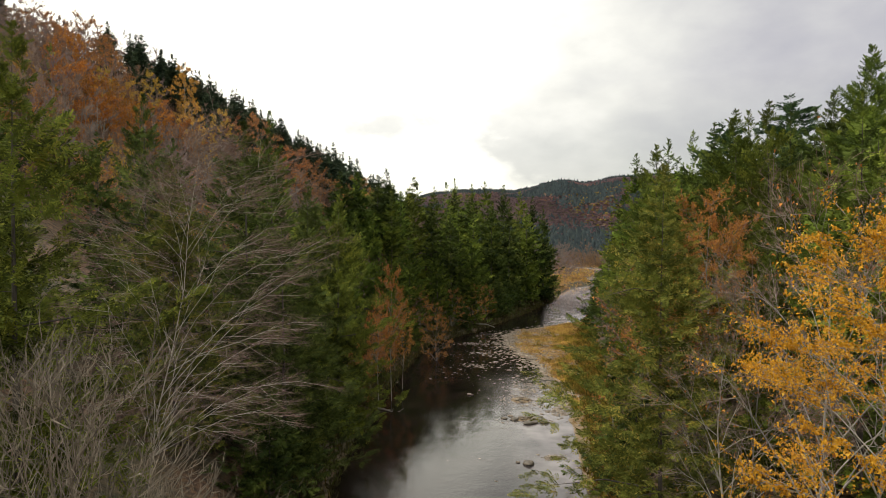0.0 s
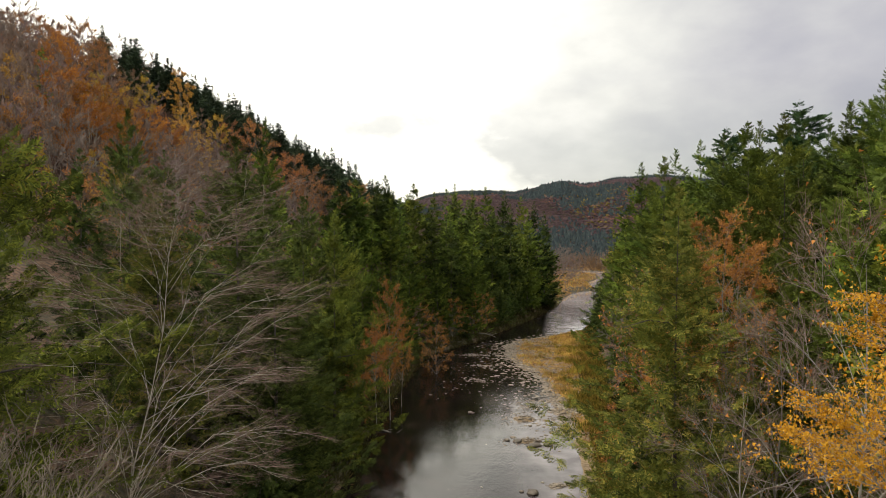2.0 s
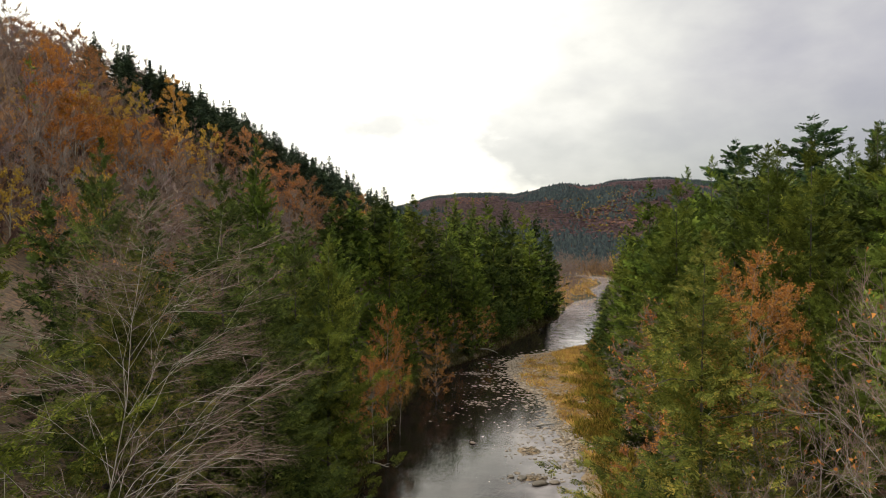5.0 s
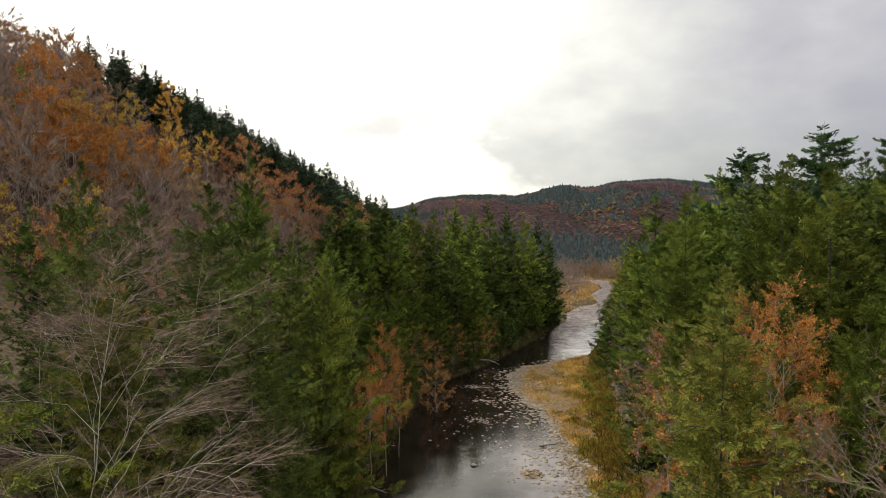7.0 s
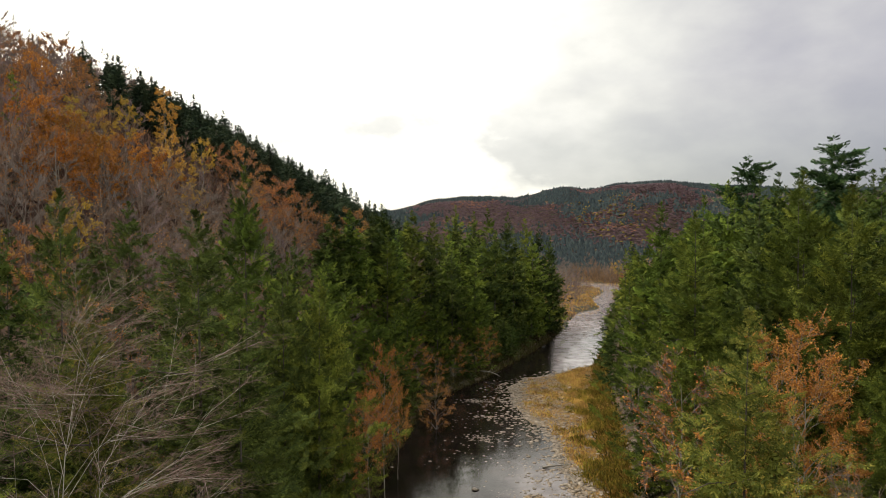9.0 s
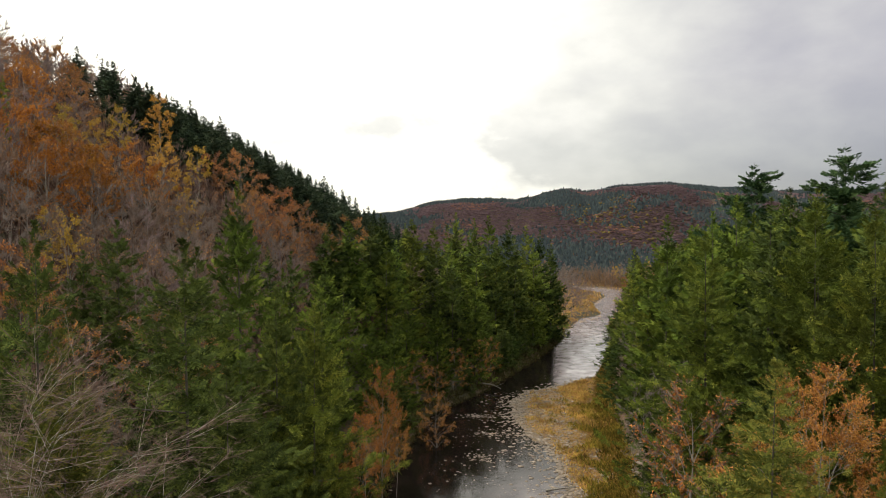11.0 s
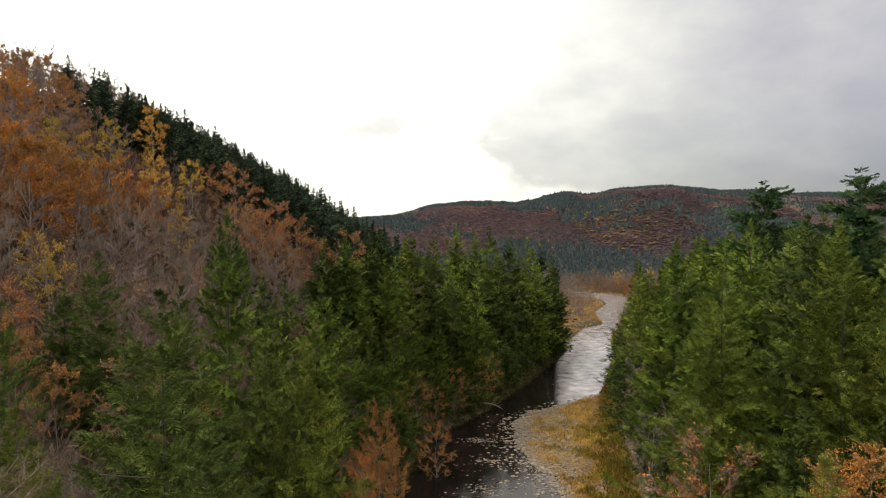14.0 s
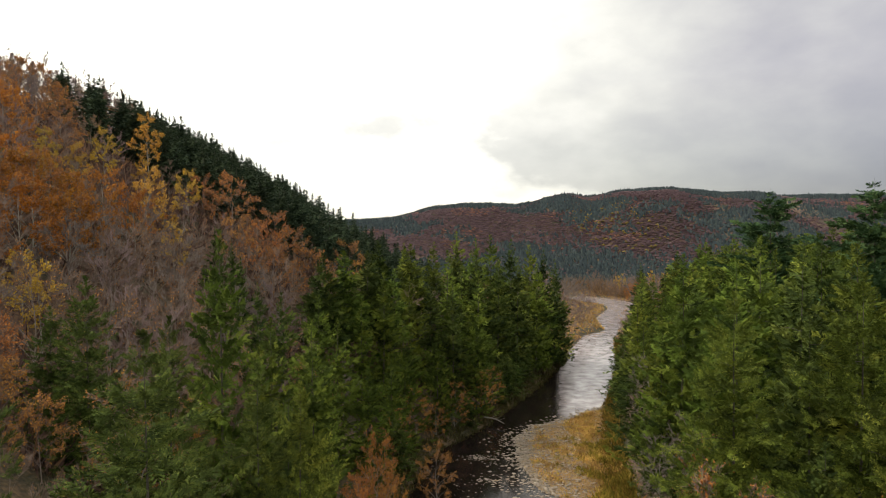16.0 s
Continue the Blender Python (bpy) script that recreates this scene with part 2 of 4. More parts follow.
def rock_material():
    m, nt, bsdf, out = material("river_rock")
    info = nt.nodes.new("ShaderNodeObjectInfo")
    geo = nt.nodes.new("ShaderNodeNewGeometry")
    n = noise_node(nt, 4, 6)
    base = ramp_node(nt, [(0.0, (0.050, 0.036, 0.024)), (0.45, (0.14, 0.10, 0.062)), (0.8, (0.30, 0.235, 0.16)), (0.92, (0.34, 0.27, 0.19)), (1.0, (0.55, 0.48, 0.38))], geo.outputs["Random Per Island"])
    base = mixed(nt, 0.5, base, ramp_node(nt, [(0.0, (0.05, 0.036, 0.026)), (1.0, (0.20, 0.155, 0.115))], info.outputs["Random"]))
    nt.links.new(mixed(nt, 0.55, base, ramp_node(nt, [(0.3, (0.045, 0.036, 0.027)), (0.7, (0.25, 0.21, 0.17))], n)), bsdf.inputs["Base Color"])
    bsdf.inputs["Roughness"].default_value = 0.7
    bumped(nt, bsdf, n, 0.5, 0.05)
    return m


def wet_rock_material():
    m, nt, bsdf, out = material("wet_boulder")
    info = nt.nodes.new("ShaderNodeObjectInfo")
    n = noise_node(nt, 3, 6)
    c = ramp_node(nt, [(0.3, (0.030, 0.024, 0.018)), (0.55, (0.085, 0.068, 0.050)), (0.75, (0.17, 0.145, 0.115))], n)
    nt.links.new(mixed(nt, 0.4, c, ramp_node(nt, [(0.0, (0.04, 0.03, 0.02)), (0.8, (0.13, 0.10, 0.075)), (1.0, (0.32, 0.28, 0.23))], info.outputs["Random"])), bsdf.inputs["Base Color"])
    bsdf.inputs["Roughness"].default_value = 0.6
    bumped(nt, bsdf, n, 0.7, 0.08)
    return m


WET_ROCK = wet_rock_material()
GROUND, GRAVEL, WATER, ROCK = ground_material(), gravel_material(), water_material(), rock_material()
DRY_GRASS = foliage("dry_grass", [(0.0, (0.118, 0.066, 0.028)), (0.35, (0.283, 0.160, 0.057)), (0.65, (0.437, 0.270, 0.085)), (0.88, (0.342, 0.253, 0.048)), (1.0, (0.201, 0.187, 0.028))], 0.3, 0.03, 0.6)
WEED = foliage("yellow_green_weeds", [(0.0, (0.051, 0.045, 0.010)), (0.4, (0.128, 0.111, 0.018)), (0.8, (0.221, 0.172, 0.028)), (1.0, (0.272, 0.164, 0.040))], 0.25, 0.02, 0.4)
# the far ridge's bare, autumn and conifer tones carry aerial haze in their colour
HAZED_BROWN = foliage("hazed_bare_woods", [(0.0, (0.089, 0.061, 0.074)), (0.5, (0.115, 0.079, 0.091)), (1.0, (0.145, 0.095, 0.099))], 0.45, 0.0, 0.2, 0.0)
UNDERGROWTH = foliage("bare_undergrowth", [(0.0, (0.060, 0.040, 0.036)), (0.5, (0.115, 0.074, 0.062)), (0.85, (0.17, 0.11, 0.085)), (1.0, (0.22, 0.12, 0.05))], 0.15, 0.02, 0.35)
THICKET = foliage("valley_thicket", [(0.0, (0.10, 0.072, 0.050)), (0.5, (0.17, 0.122, 0.075)), (0.85, (0.24, 0.165, 0.080)), (1.0, (0.28, 0.20, 0.07))], 0.2, 0.02, 0.35)
HAZED_RUST = foliage("hazed_autumn_woods", [(0.0, (0.148, 0.080, 0.074)), (0.5, (0.187, 0.101, 0.077)), (1.0, (0.234, 0.126, 0.084))], 0.45, 0.0, 0.3)
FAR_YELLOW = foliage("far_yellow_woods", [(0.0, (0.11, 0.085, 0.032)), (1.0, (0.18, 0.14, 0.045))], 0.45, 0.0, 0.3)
HAZED_GREEN = foliage("hazed_conifers", [(0.0, (0.042, 0.056, 0.065)), (0.6, (0.055, 0.074, 0.081)), (1.0, (0.078, 0.096, 0.094))], 0.45, 0.0, 0.2, 0.0)


# ---- lie of the land ----
LEFT_Y = [-112, 14, 42, 60, 81, 106, 139, 158, 190, 224, 241, 277, 291, 329, 371, 406, 462]
LEFT_X = [-20, -5, -7.7, -9.5, -8.1, -5.6, 0, 12.6, 28, 42.7, 47.6, 61.6, 74, 80, 98, 81, 42]
RIGHT_Y = [-112, 14, 60, 78, 88, 98, 114, 122, 135, 150, 157, 163, 169, 174, 217, 266, 336, 385, 420, 476]
RIGHT_X = [8.4, 12.6, 14.6, 17.6, 18.5, 19.5, 20.7, 19.7, 17.1, 18.4, 22.5, 31.0, 37.8, 41.3, 57.4, 70, 98, 123, 112, 63]
BANK_Y = [-112, 14, 60, 78, 105, 133, 154, 169, 217, 266, 336, 385, 420, 476]
BANK_X = [9.8, 14, 16.2, 20.3, 25.9, 31.5, 37.1, 41.3, 58.8, 72, 101, 133, 140, 140]
FOOT_Y = [-112, 14, 42, 60, 81, 106, 139, 158, 180, 205, 235, 260, 335, 450]
FOOT_X = [-20, -5, -7.7, -9.5, -8.1, -5.6, 0, 12.6, 23, 27, 24, 20, 14, 50]
CREST_X = [-560, -126, -89, -37, 10, 43, 106, 150, 166, 190, 230, 289, 349, 388, 428, 504, 600, 980]
CREST_Z = [28, 40, 50, 55, 69, 72, 68, 79, 81, 76, 84, 87, 85, 88, 83, 79, 78, 65]


def smooth(v, lo, hi):
    s = np.clip((v - lo) / (hi - lo), 0, 1)
    return s * s * (3 - 2 * s)


def wobble(x, y, s):
    return np.sin(x * 0.71 / s + 1.3 * np.sin(y * 0.43 / s)) * np.cos(y * 0.53 / s + 0.9 * np.sin(x * 0.37 / s))


def ground_height(x, y):
    """Height of the land over the river's level."""
    x, y = np.asarray(x, float), np.asarray(y, float)
    u = np.interp(y, LEFT_Y, LEFT_X) - x
    foot = np.interp(y, FOOT_Y, FOOT_X) - x
    v = x - np.interp(y, RIGHT_Y, RIGHT_X)
    w = x - np.interp(y, BANK_Y, BANK_X)
    v = v + smooth(y, 80, 90) * (1 - smooth(y, 165, 175)) * (wobble(x, y, 1.1) * 0.9 + wobble(x + 7, y, 2.7) * 1.3)
    hill_l = 1 - 0.97 * smooth(y, 340, 460)
    left = np.minimum(u * 0.6, 1.6) + hill_l * 0.68 * 160 * np.tanh(np.maximum(foot - 4, 0) / 160)
    hill_r = 1 - 0.9 * smooth(y, 196, 320)
    right = np.minimum(v * 0.07, 0.42) + np.clip(w * 0.5, 0, 1.8) + hill_r * 17 * (1 - np.exp(-np.maximum(w - 3, 0) / 36))
    bed = -0.6 * np.minimum(1, np.minimum(-u, -v) / 2.5)
    z = np.where(u > 0, left, np.where(v > 0, right, bed))
    # low islets of gravel
    for ix, iy, sx, sy, up in ((12.4, 82.4, 3.2, 1.3, 0.85), (13.4, 92.0, 2.6, 2.6, 0.85), (13.4, 68.3, 1.0, 0.6, 0.75), (9.0, 116.0, 2.6, 1.2, 0.62), (11.5, 128.0, 3.0, 1.4, 0.66), (10.0, 139.0, 2.0, 0.8, 0.62)):
        z = z + up * np.exp(-((x - ix) / sx) ** 2 - ((y - iy) / sy) ** 2) * (v < 0)
    away = np.minimum(np.maximum(u, 0) + np.maximum(w, 0), 16) / 16
    z = z + away * (wobble(x, y, 5.5) * 0.6 + wobble(x + 40, y, 24.0) * 1.6) * (0.35 + 0.65 * smooth(-y, -280, -84))
    # far valley side
    bearing = x / np.maximum(y, 70) * 784
    crest = np.interp(bearing, CREST_X, CREST_Z)
    rise = smooth(y, 450, 784) * (1 - 0.6 * smooth(y, 815, 1300))
    far = smooth(y, 420, 500)
    z = z * (1 - far) + (2.0 + crest * rise * (1 + 0.05 * wobble(x, y, 42.0) + 0.012 * wobble(x, y * 0.4, 11.0))) * far
    return z


def grid_mesh(name, xs, ys, height, mat):
    gx, gy = np.meshgrid(xs, ys)
    co = np.stack([gx, gy, height(gx, gy)], -1).reshape(-1, 3)
    nx, ny = len(xs), len(ys)
    i = (np.arange(ny - 1)[:, None] * nx + np.arange(nx - 1)[None]).ravel()
    faces = np.stack([i, i + 1, i + 1 + nx, i + nx], -1)
    me = mesh_of(name, co, faces, mat, True)
    return me


def mesh_of(name, co, faces, mat, shade_smooth=False):
    """A mesh from arrays: co (n, 3), faces (m, k)."""
    me = bpy.data.meshes.new(name)
    co, faces = np.asarray(co, np.float32), np.asarray(faces, np.int32)
    m, k = faces.shape
    me.vertices.add(len(co))
    me.vertices.foreach_set("co", co.ravel())
    me.loops.add(m * k)
    me.loops.foreach_set("vertex_index", faces.ravel())
    me.polygons.add(m)
    me.polygons.foreach_set("loop_start", np.arange(0, m * k, k, dtype=np.int32))
    me.polygons.foreach_set("use_smooth", np.full(m, shade_smooth))
    me.update(calc_edges=True)
    me.validate()
    me.materials.append(mat)
    return me


def spread(lo, hi, step, far, growth=1.25):
    mid = list(np.arange(lo, hi + step / 2, step))
    out, d, p = [], step, hi
    while p < far:
        d *= growth
        p += d
        out.append(p)
    inn, d, p = [], step, lo
    while p > -far:
        d *= growth
        p -= d
        inn.append(p)
    return np.array(inn[::-1] + mid + out)


XS = np.unique(np.concatenate([spread(-90, 140, 2.0, 3500), np.arange(2, 42, 0.5)]))
YS = np.concatenate([np.arange(-90, 60, 2.5), np.arange(60, 175, 0.75), np.arange(175, 430, 2.5), np.arange(432, 1000, 11), [1030, 1100, 1300, 1700, 2400, 3800]])
YS = np.concatenate([[-3000, -1500, -700, -300, -150], YS])
ground = tagged(new("ground", grid_mesh("ground", XS, YS, ground_height, GROUND)), "brown leaf-littered forest floor of a steep river valley", "ground", kind="structure")

# bare gravel where the bar lies between the water and the wooded bank
ground.data.materials.append(GRAVEL)
gx, gy = np.meshgrid((XS[:-1] + XS[1:]) / 2, (YS[:-1] + YS[1:]) / 2)
on_bar = (gy > 60) & (gy < 176) & (gx > np.interp(gy, LEFT_Y, LEFT_X) + 2) & (gx < np.interp(gy, BANK_Y, BANK_X) + 0.5)
ground.data.polygons.foreach_set("material_index", on_bar.ravel().astype(np.int32))

WX, WY = np.arange(-30, 150.1, 3.0), np.arange(-115, 480.1, 5.0)
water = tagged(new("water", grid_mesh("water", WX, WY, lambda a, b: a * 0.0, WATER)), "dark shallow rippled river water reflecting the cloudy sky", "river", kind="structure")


# ---- plant builders ----
def kites(pos, way, length, width, side=None, fold=0.0):
    """Pointed blades from pos along way; side gives the flat of the blade. Returns corners (n, 4, 3)."""
    n = len(pos)
    way = way / np.linalg.norm(way, axis=1)[:, None]
    if side is None:
        side = np.random.default_rng(n).normal(size=(n, 3))
    s = np.cross(way, side)
    s /= np.linalg.norm(s, axis=1)[:, None] + 1e-9
    nrm = np.cross(s, way)
    L, W = length[:, None], width[:, None]
    mid = pos + way * L * 0.45 + nrm * L * fold
    return np.stack([pos, mid + s * W / 2, pos + way * L, mid - s * W / 2], 1)


def slivers(pos, way, length, width, side):
    """Pointed three-cornered blades, broad at the foot."""
    way = way / np.linalg.norm(way, axis=1)[:, None]
    s = np.cross(way, side)
    s /= np.linalg.norm(s, axis=1)[:, None] + 1e-9
    return np.stack([pos - s * width[:, None] / 2, pos + s * width[:, None] / 2, pos + way * length[:, None]], 1)


def blade_mesh(name, blades, mat):
    co = blades.reshape(-1, 3)
    return mesh_of(name, co, np.arange(len(co)).reshape(-1, blades.shape[1]), mat)


def kite_mesh(name, quads, mat):
    co = quads.reshape(-1, 3)
    return mesh_of(name, co, np.arange(len(co)).reshape(-1, 4), mat)


def tubes_mesh(name, paths, mat, sides_all=4):
    """Tapered round limbs: paths is a list of (points (k, 3), radii (k,))."""
    co, faces, base = [], [], 0
    for pts, rad, *own in paths:
        sides = own[0] if own else sides_all
        ang = np.arange(sides) * 2 * math.pi / sides
        ring = np.stack([np.cos(ang), np.sin(ang)], -1)
        pts, rad = np.asarray(pts, float), np.asarray(rad, float)
        t = np.gradient(pts, axis=0)
        t /= np.linalg.norm(t, axis=1)[:, None] + 1e-9
        ref = np.where(np.abs(t[:, 2:]) > 0.9, np.array([[1.0, 0, 0]]), np.array([[0, 0, 1.0]]))
        a = np.cross(t, ref)
        a /= np.linalg.norm(a, axis=1)[:, None] + 1e-9
        b = np.cross(t, a)
        k = len(pts)
        v = pts[:, None] + rad[:, None, None] * (ring[None, :, :1] * a[:, None] + ring[None, :, 1:] * b[:, None])
        co.append(v.reshape(-1, 3))
        i = base + np.arange(k - 1)[:, None] * sides + np.arange(sides)[None]
        j = base + np.arange(k - 1)[:, None] * sides + (np.arange(sides)[None] + 1) % sides
        faces.append(np.stack([i, j, j + sides, i + sides], -1).reshape(-1, 4))
        base += k * sides
    return mesh_of(name, np.concatenate(co), np.concatenate(faces), mat, True)


def thing(name, label, category, group=""):
    return tagged(new(name), label, category, group)


def part(name, me, parent, label=""):
    ob = new(name, me)
    ob.parent = parent
    return tagged(ob, label) if label else ob


def spray_pattern(seed, branchlets, segments):
    """One flat needled spray of unit length as a connected leaf: a midrib with side shoots, every shoot toothed on both sides."""
    r = np.random.default_rng(seed)
    co, tri = [], []

    def add(p):
        co.append(p)
        return len(co) - 1

    def sag(p):
        return (p[0], p[1], -0.20 * p[0] ** 2 - 0.35 * p[1] ** 2 + r.normal(0, 0.018))

    steps = np.linspace(0, 0.9, branchlets // 2 + 1)
    rib = [add(sag((u, 0.0))) for u in steps]
    tip = add(sag((1.08, 0.0)))
    edge = add(sag((0.95, 0.06)))
    tri.append((rib[-1], edge, tip))
    for i in range(len(steps) - 1):
        for side in (-1, 1):
            u = steps[i]
            ln = (0.50 - 0.30 * u) * min(1, 0.45 + 2.4 * u) * r.uniform(0.72, 1.2)
            a = math.radians(r.uniform(42, 66))
            d = (math.cos(a), side * math.sin(a))
            if segments == 0:
                tri.append((rib[i], rib[i + 1], add(sag((u + d[0] * ln + 0.08, d[1] * ln)))))
                continue
            last, back = rib[i], rib[i + 1]
            for k in range(segments):
                t = (k + 1) / segments
                here = add(sag((u + d[0] * ln * t, d[1] * ln * t)))
                w = (0.20 - 0.09 * t) * r.uniform(0.8, 1.3)
                fore = add(sag((u + d[0] * ln * (t - 0.25) + w, d[1] * ln * (t - 0.10))))
                tri.append((last, fore, here))
                if k or segments < 3:
                    aft = add(sag((u + d[0] * ln * (t - 0.1) - 0.25 * w, d[1] * ln * (t - 0.15) + side * w * 0.95)))
                    tri.append((last, here, aft))
                last = here
    return np.array(co), np.array(tri)


SPRAYS = {q: [spray_pattern(100 * q + k, n, m) for k in range(5)] for q, (n, m) in enumerate(((8, 0), (10, 1)))}


def conifer(seed, height, radius, mat, label, name="hemlock_tree", detail=0, cover=1.9, clump=1.3, sprays=8, size=0.62, power=0.74, start=0.04, tiers=2.3, ragged=0.3, group="conifers of the valley",
            steep=1.5, hang=0.3, toss=0.16, perk=0.18, limbs_drawn=10, tall_leader=0.018, tilt=0.5, broad=1.0, foot=0.6, plumes=0.0):
    """A needled tree: trunk, limbs and a crown of sprays. The sprays stand in clumps, small cones that cover the crown's outside and fill its inside, or with plumes along level boughs."""
    r = np.random.default_rng(seed)
    root = thing(name, label, "tree", group)
    k = 9
    hz = np.linspace(0, height, k)
    bend = np.stack([np.sin(hz / height * 3 + seed) * 0.12, np.cos(hz / height * 2.3 + seed) * 0.12, hz], -1)
    rad = 0.009 * height * (1 - hz / height * 0.98) ** 1.3 + 0.006

    def profile(hh, aa):
        lump = np.sin(aa * 2 + seed + hh * height * 0.5) * np.sin(aa * 3 - seed - hh * height * 0.35)
        tier = np.sin(6.283 * hh * height / tiers + 2.5 * np.sin(aa * 2 + seed) + aa)
        return radius * np.minimum(np.clip(1 - hh, 0, 1) * steep, np.clip(1 - hh, 0.0, 1) ** power) * np.clip(1 + ragged * lump + 0.4 * ragged * tier, 0.66, 1.45) * np.clip(foot + (hh - start) * 3.5, foot, 1)

    def along(hh):
        return np.stack([np.interp(hh * height, hz, bend[:, 0]), np.interp(hh * height, hz, bend[:, 1]), hh * height], -1)

    if plumes:
        # level boughs in whorls, each carrying plumes along its outer half
        n = int((1 - start) * height / plumes)
        bh = np.repeat(start + (1 - start) * (np.arange(n) + 0.3) / n, 6) + r.normal(0, 0.008, n * 6)
        ba = r.random(len(bh)) * 6.283
        bl = profile(np.clip(bh, 0, 0.985), ba) * r.uniform(0.65, 1.2, len(bh))
        per = np.maximum(2, np.round(cover * bl).astype(int))
        i = np.repeat(np.arange(len(bh)), per)
        h, az, env = bh[i], ba[i] + r.normal(0, 0.16, len(i)), bl[i] + 0.2
        at_r = env * (1 - 0.75 * r.random(len(i)) ** 1.2)
        up = at_r * (0.10 + 0.25 * h) + 0.06 * at_r * at_r / radius
    else:
        n = int(cover * 1.6 * radius * height / clump ** 2)
        low = start + (1 - start) * (1 - np.sqrt(1 - r.random(n) * 0.985))
        h = np.concatenate([low, 1 - 0.42 * r.random(n // 2) ** 1.9 - 0.006, low[: 2 * n // 3]])
        az = r.random(len(h)) * 2 * math.pi
        env = profile(h, az) * np.clip(1 + ragged * r.normal(0, 0.35, len(h)), 0.6, 1.15) + 0.08
        at_r = env * np.concatenate([r.uniform(0.62, 1.08, n), r.uniform(0.3, 1.0, n // 2), r.uniform(0.12, 0.62, 2 * n // 3)])
        up = -0.10 * at_r
    c = len(h)
    out = np.stack([np.cos(az), np.sin(az), np.zeros(c)], -1)
    base = along(h) + out * at_r[:, None]
    base[:, 2] += up
    paths = [(bend, rad)]
    for i in range(0, c, max(1, c // limbs_drawn)):
        p = np.stack([along(h[i]) - np.array([0, 0, 0.08 * at_r[i]]), (along(h[i]) + base[i]) / 2 + np.array([0, 0, 0.04 * at_r[i]]), base[i]])
        paths.append((p, np.array([0.03, 0.02, 0.006]) * (0.5 + at_r[i] / 4)))
    part("trunk", tubes_mesh("trunk", paths, BARK_DARK, 4), root)
    perp = np.stack([-out[:, 1], out[:, 0], np.zeros(c)], -1)
    axis = out + perp * r.normal(0, 0.4, c)[:, None]
    axis[:, 2] += perk + 0.5 * h ** 3 + r.normal(0, toss, c)
    axis /= np.linalg.norm(axis, axis=1)[:, None]
    girth = clump * r.uniform(0.7, 1.3, c) * np.clip(0.12 + env / (0.5 * radius), 0.17, 1.0) * np.where(at_r < 0.63 * env, 1.5, 1.0)
    base -= axis * (girth * 0.45)[:, None]
    idx = np.repeat(np.arange(c), sprays)
    m = len(idx)
    t = np.tile((np.arange(sprays) + 0.5) / sprays, c)
    ax, g = axis[idx], girth[idx]
    rad_dir = r.normal(size=(m, 3)) + np.array([0, 0, 0.35])
    rad_dir -= ax * (rad_dir * ax).sum(1)[:, None]
    rad_dir /= np.linalg.norm(rad_dir, axis=1)[:, None] + 1e-9
    way = ax * (0.55 + 0.6 * t)[:, None] + rad_dir * (1.05 - 0.8 * t)[:, None]
    way[:, 2] -= hang * (1 - t)
    way /= np.linalg.norm(way, axis=1)[:, None]
    pos = base[idx] + ax * (g * 0.8 * t)[:, None]
    flat = rad_dir + ax * 0.5 + np.array([0, 0, tilt]) + r.normal(0, 0.25, (m, 3))
    edge = np.cross(flat, way)
    edge /= np.linalg.norm(edge, axis=1)[:, None] + 1e-9
    face = np.cross(way, edge)
    big = g * size * r.uniform(0.8, 1.25, m) * (1.0 - 0.3 * t)
    # a nodding leader of small sprays
    q = 9
    lead = np.array([np.interp(height, hz, bend[:, 0]), np.interp(height, hz, bend[:, 1]), height])
    lp = lead - np.stack([np.zeros(q), np.zeros(q), height * tall_leader * np.linspace(0.5, 2.2, q)], -1)
    la = r.random(q) * 6.283
    lw = np.stack([np.cos(la) * 0.5, np.sin(la) * 0.5, np.ones(q)], -1)
    lw /= np.linalg.norm(lw, axis=1)[:, None]
    le = np.cross(lw, np.array([0.3, 0.2, 0.1]))
    le /= np.linalg.norm(le, axis=1)[:, None]
    pos, way, edge = np.concatenate([pos, lp]), np.concatenate([way, lw]), np.concatenate([edge, le])
    face, big = np.concatenate([face, np.cross(lw, le)]), np.concatenate([big, np.full(q, height * tall_leader * 0.55) * np.linspace(0.5, 1.2, q)])
    kind = r.integers(0, 5, len(pos))
    wide = broad * r.uniform(0.8, 1.15, len(pos)) * np.where(np.arange(len(pos)) < m, 1.0, 0.5)
    co, tri, count = [], [], 0
    stem = np.zeros((len(pos), 2), int)
    for j in range(5):
        v, f = SPRAYS[detail][j]
        g = np.where(kind == j)[0]
        loc = v[None] * big[g][:, None, None]
        pts = pos[g][:, None] + loc[..., :1] * way[g][:, None] + loc[..., 1:2] * (edge[g] * wide[g][:, None])[:, None] + loc[..., 2:] * face[g][:, None]
        co.append(pts.reshape(-1, 3))
        tri.append((f[None] + (count + np.arange(len(g)) * len(v))[:, None, None]).reshape(-1, 3))
        stem[g] = np.argsort(np.linalg.norm(v, axis=1))[:2] + (count + np.arange(len(g)) * len(v))[:, None]
        count += len(g) * len(v)
    # the twig that carries the sprays of one clump
    a = np.where(idx[:-1] == idx[1:])[0]
    tri.append(np.stack([stem[a, 0], stem[a + 1, 0], stem[a, 1]], -1))
    part("crown", mesh_of("crown", np.concatenate(co), np.concatenate(tri), mat), root)
    return root


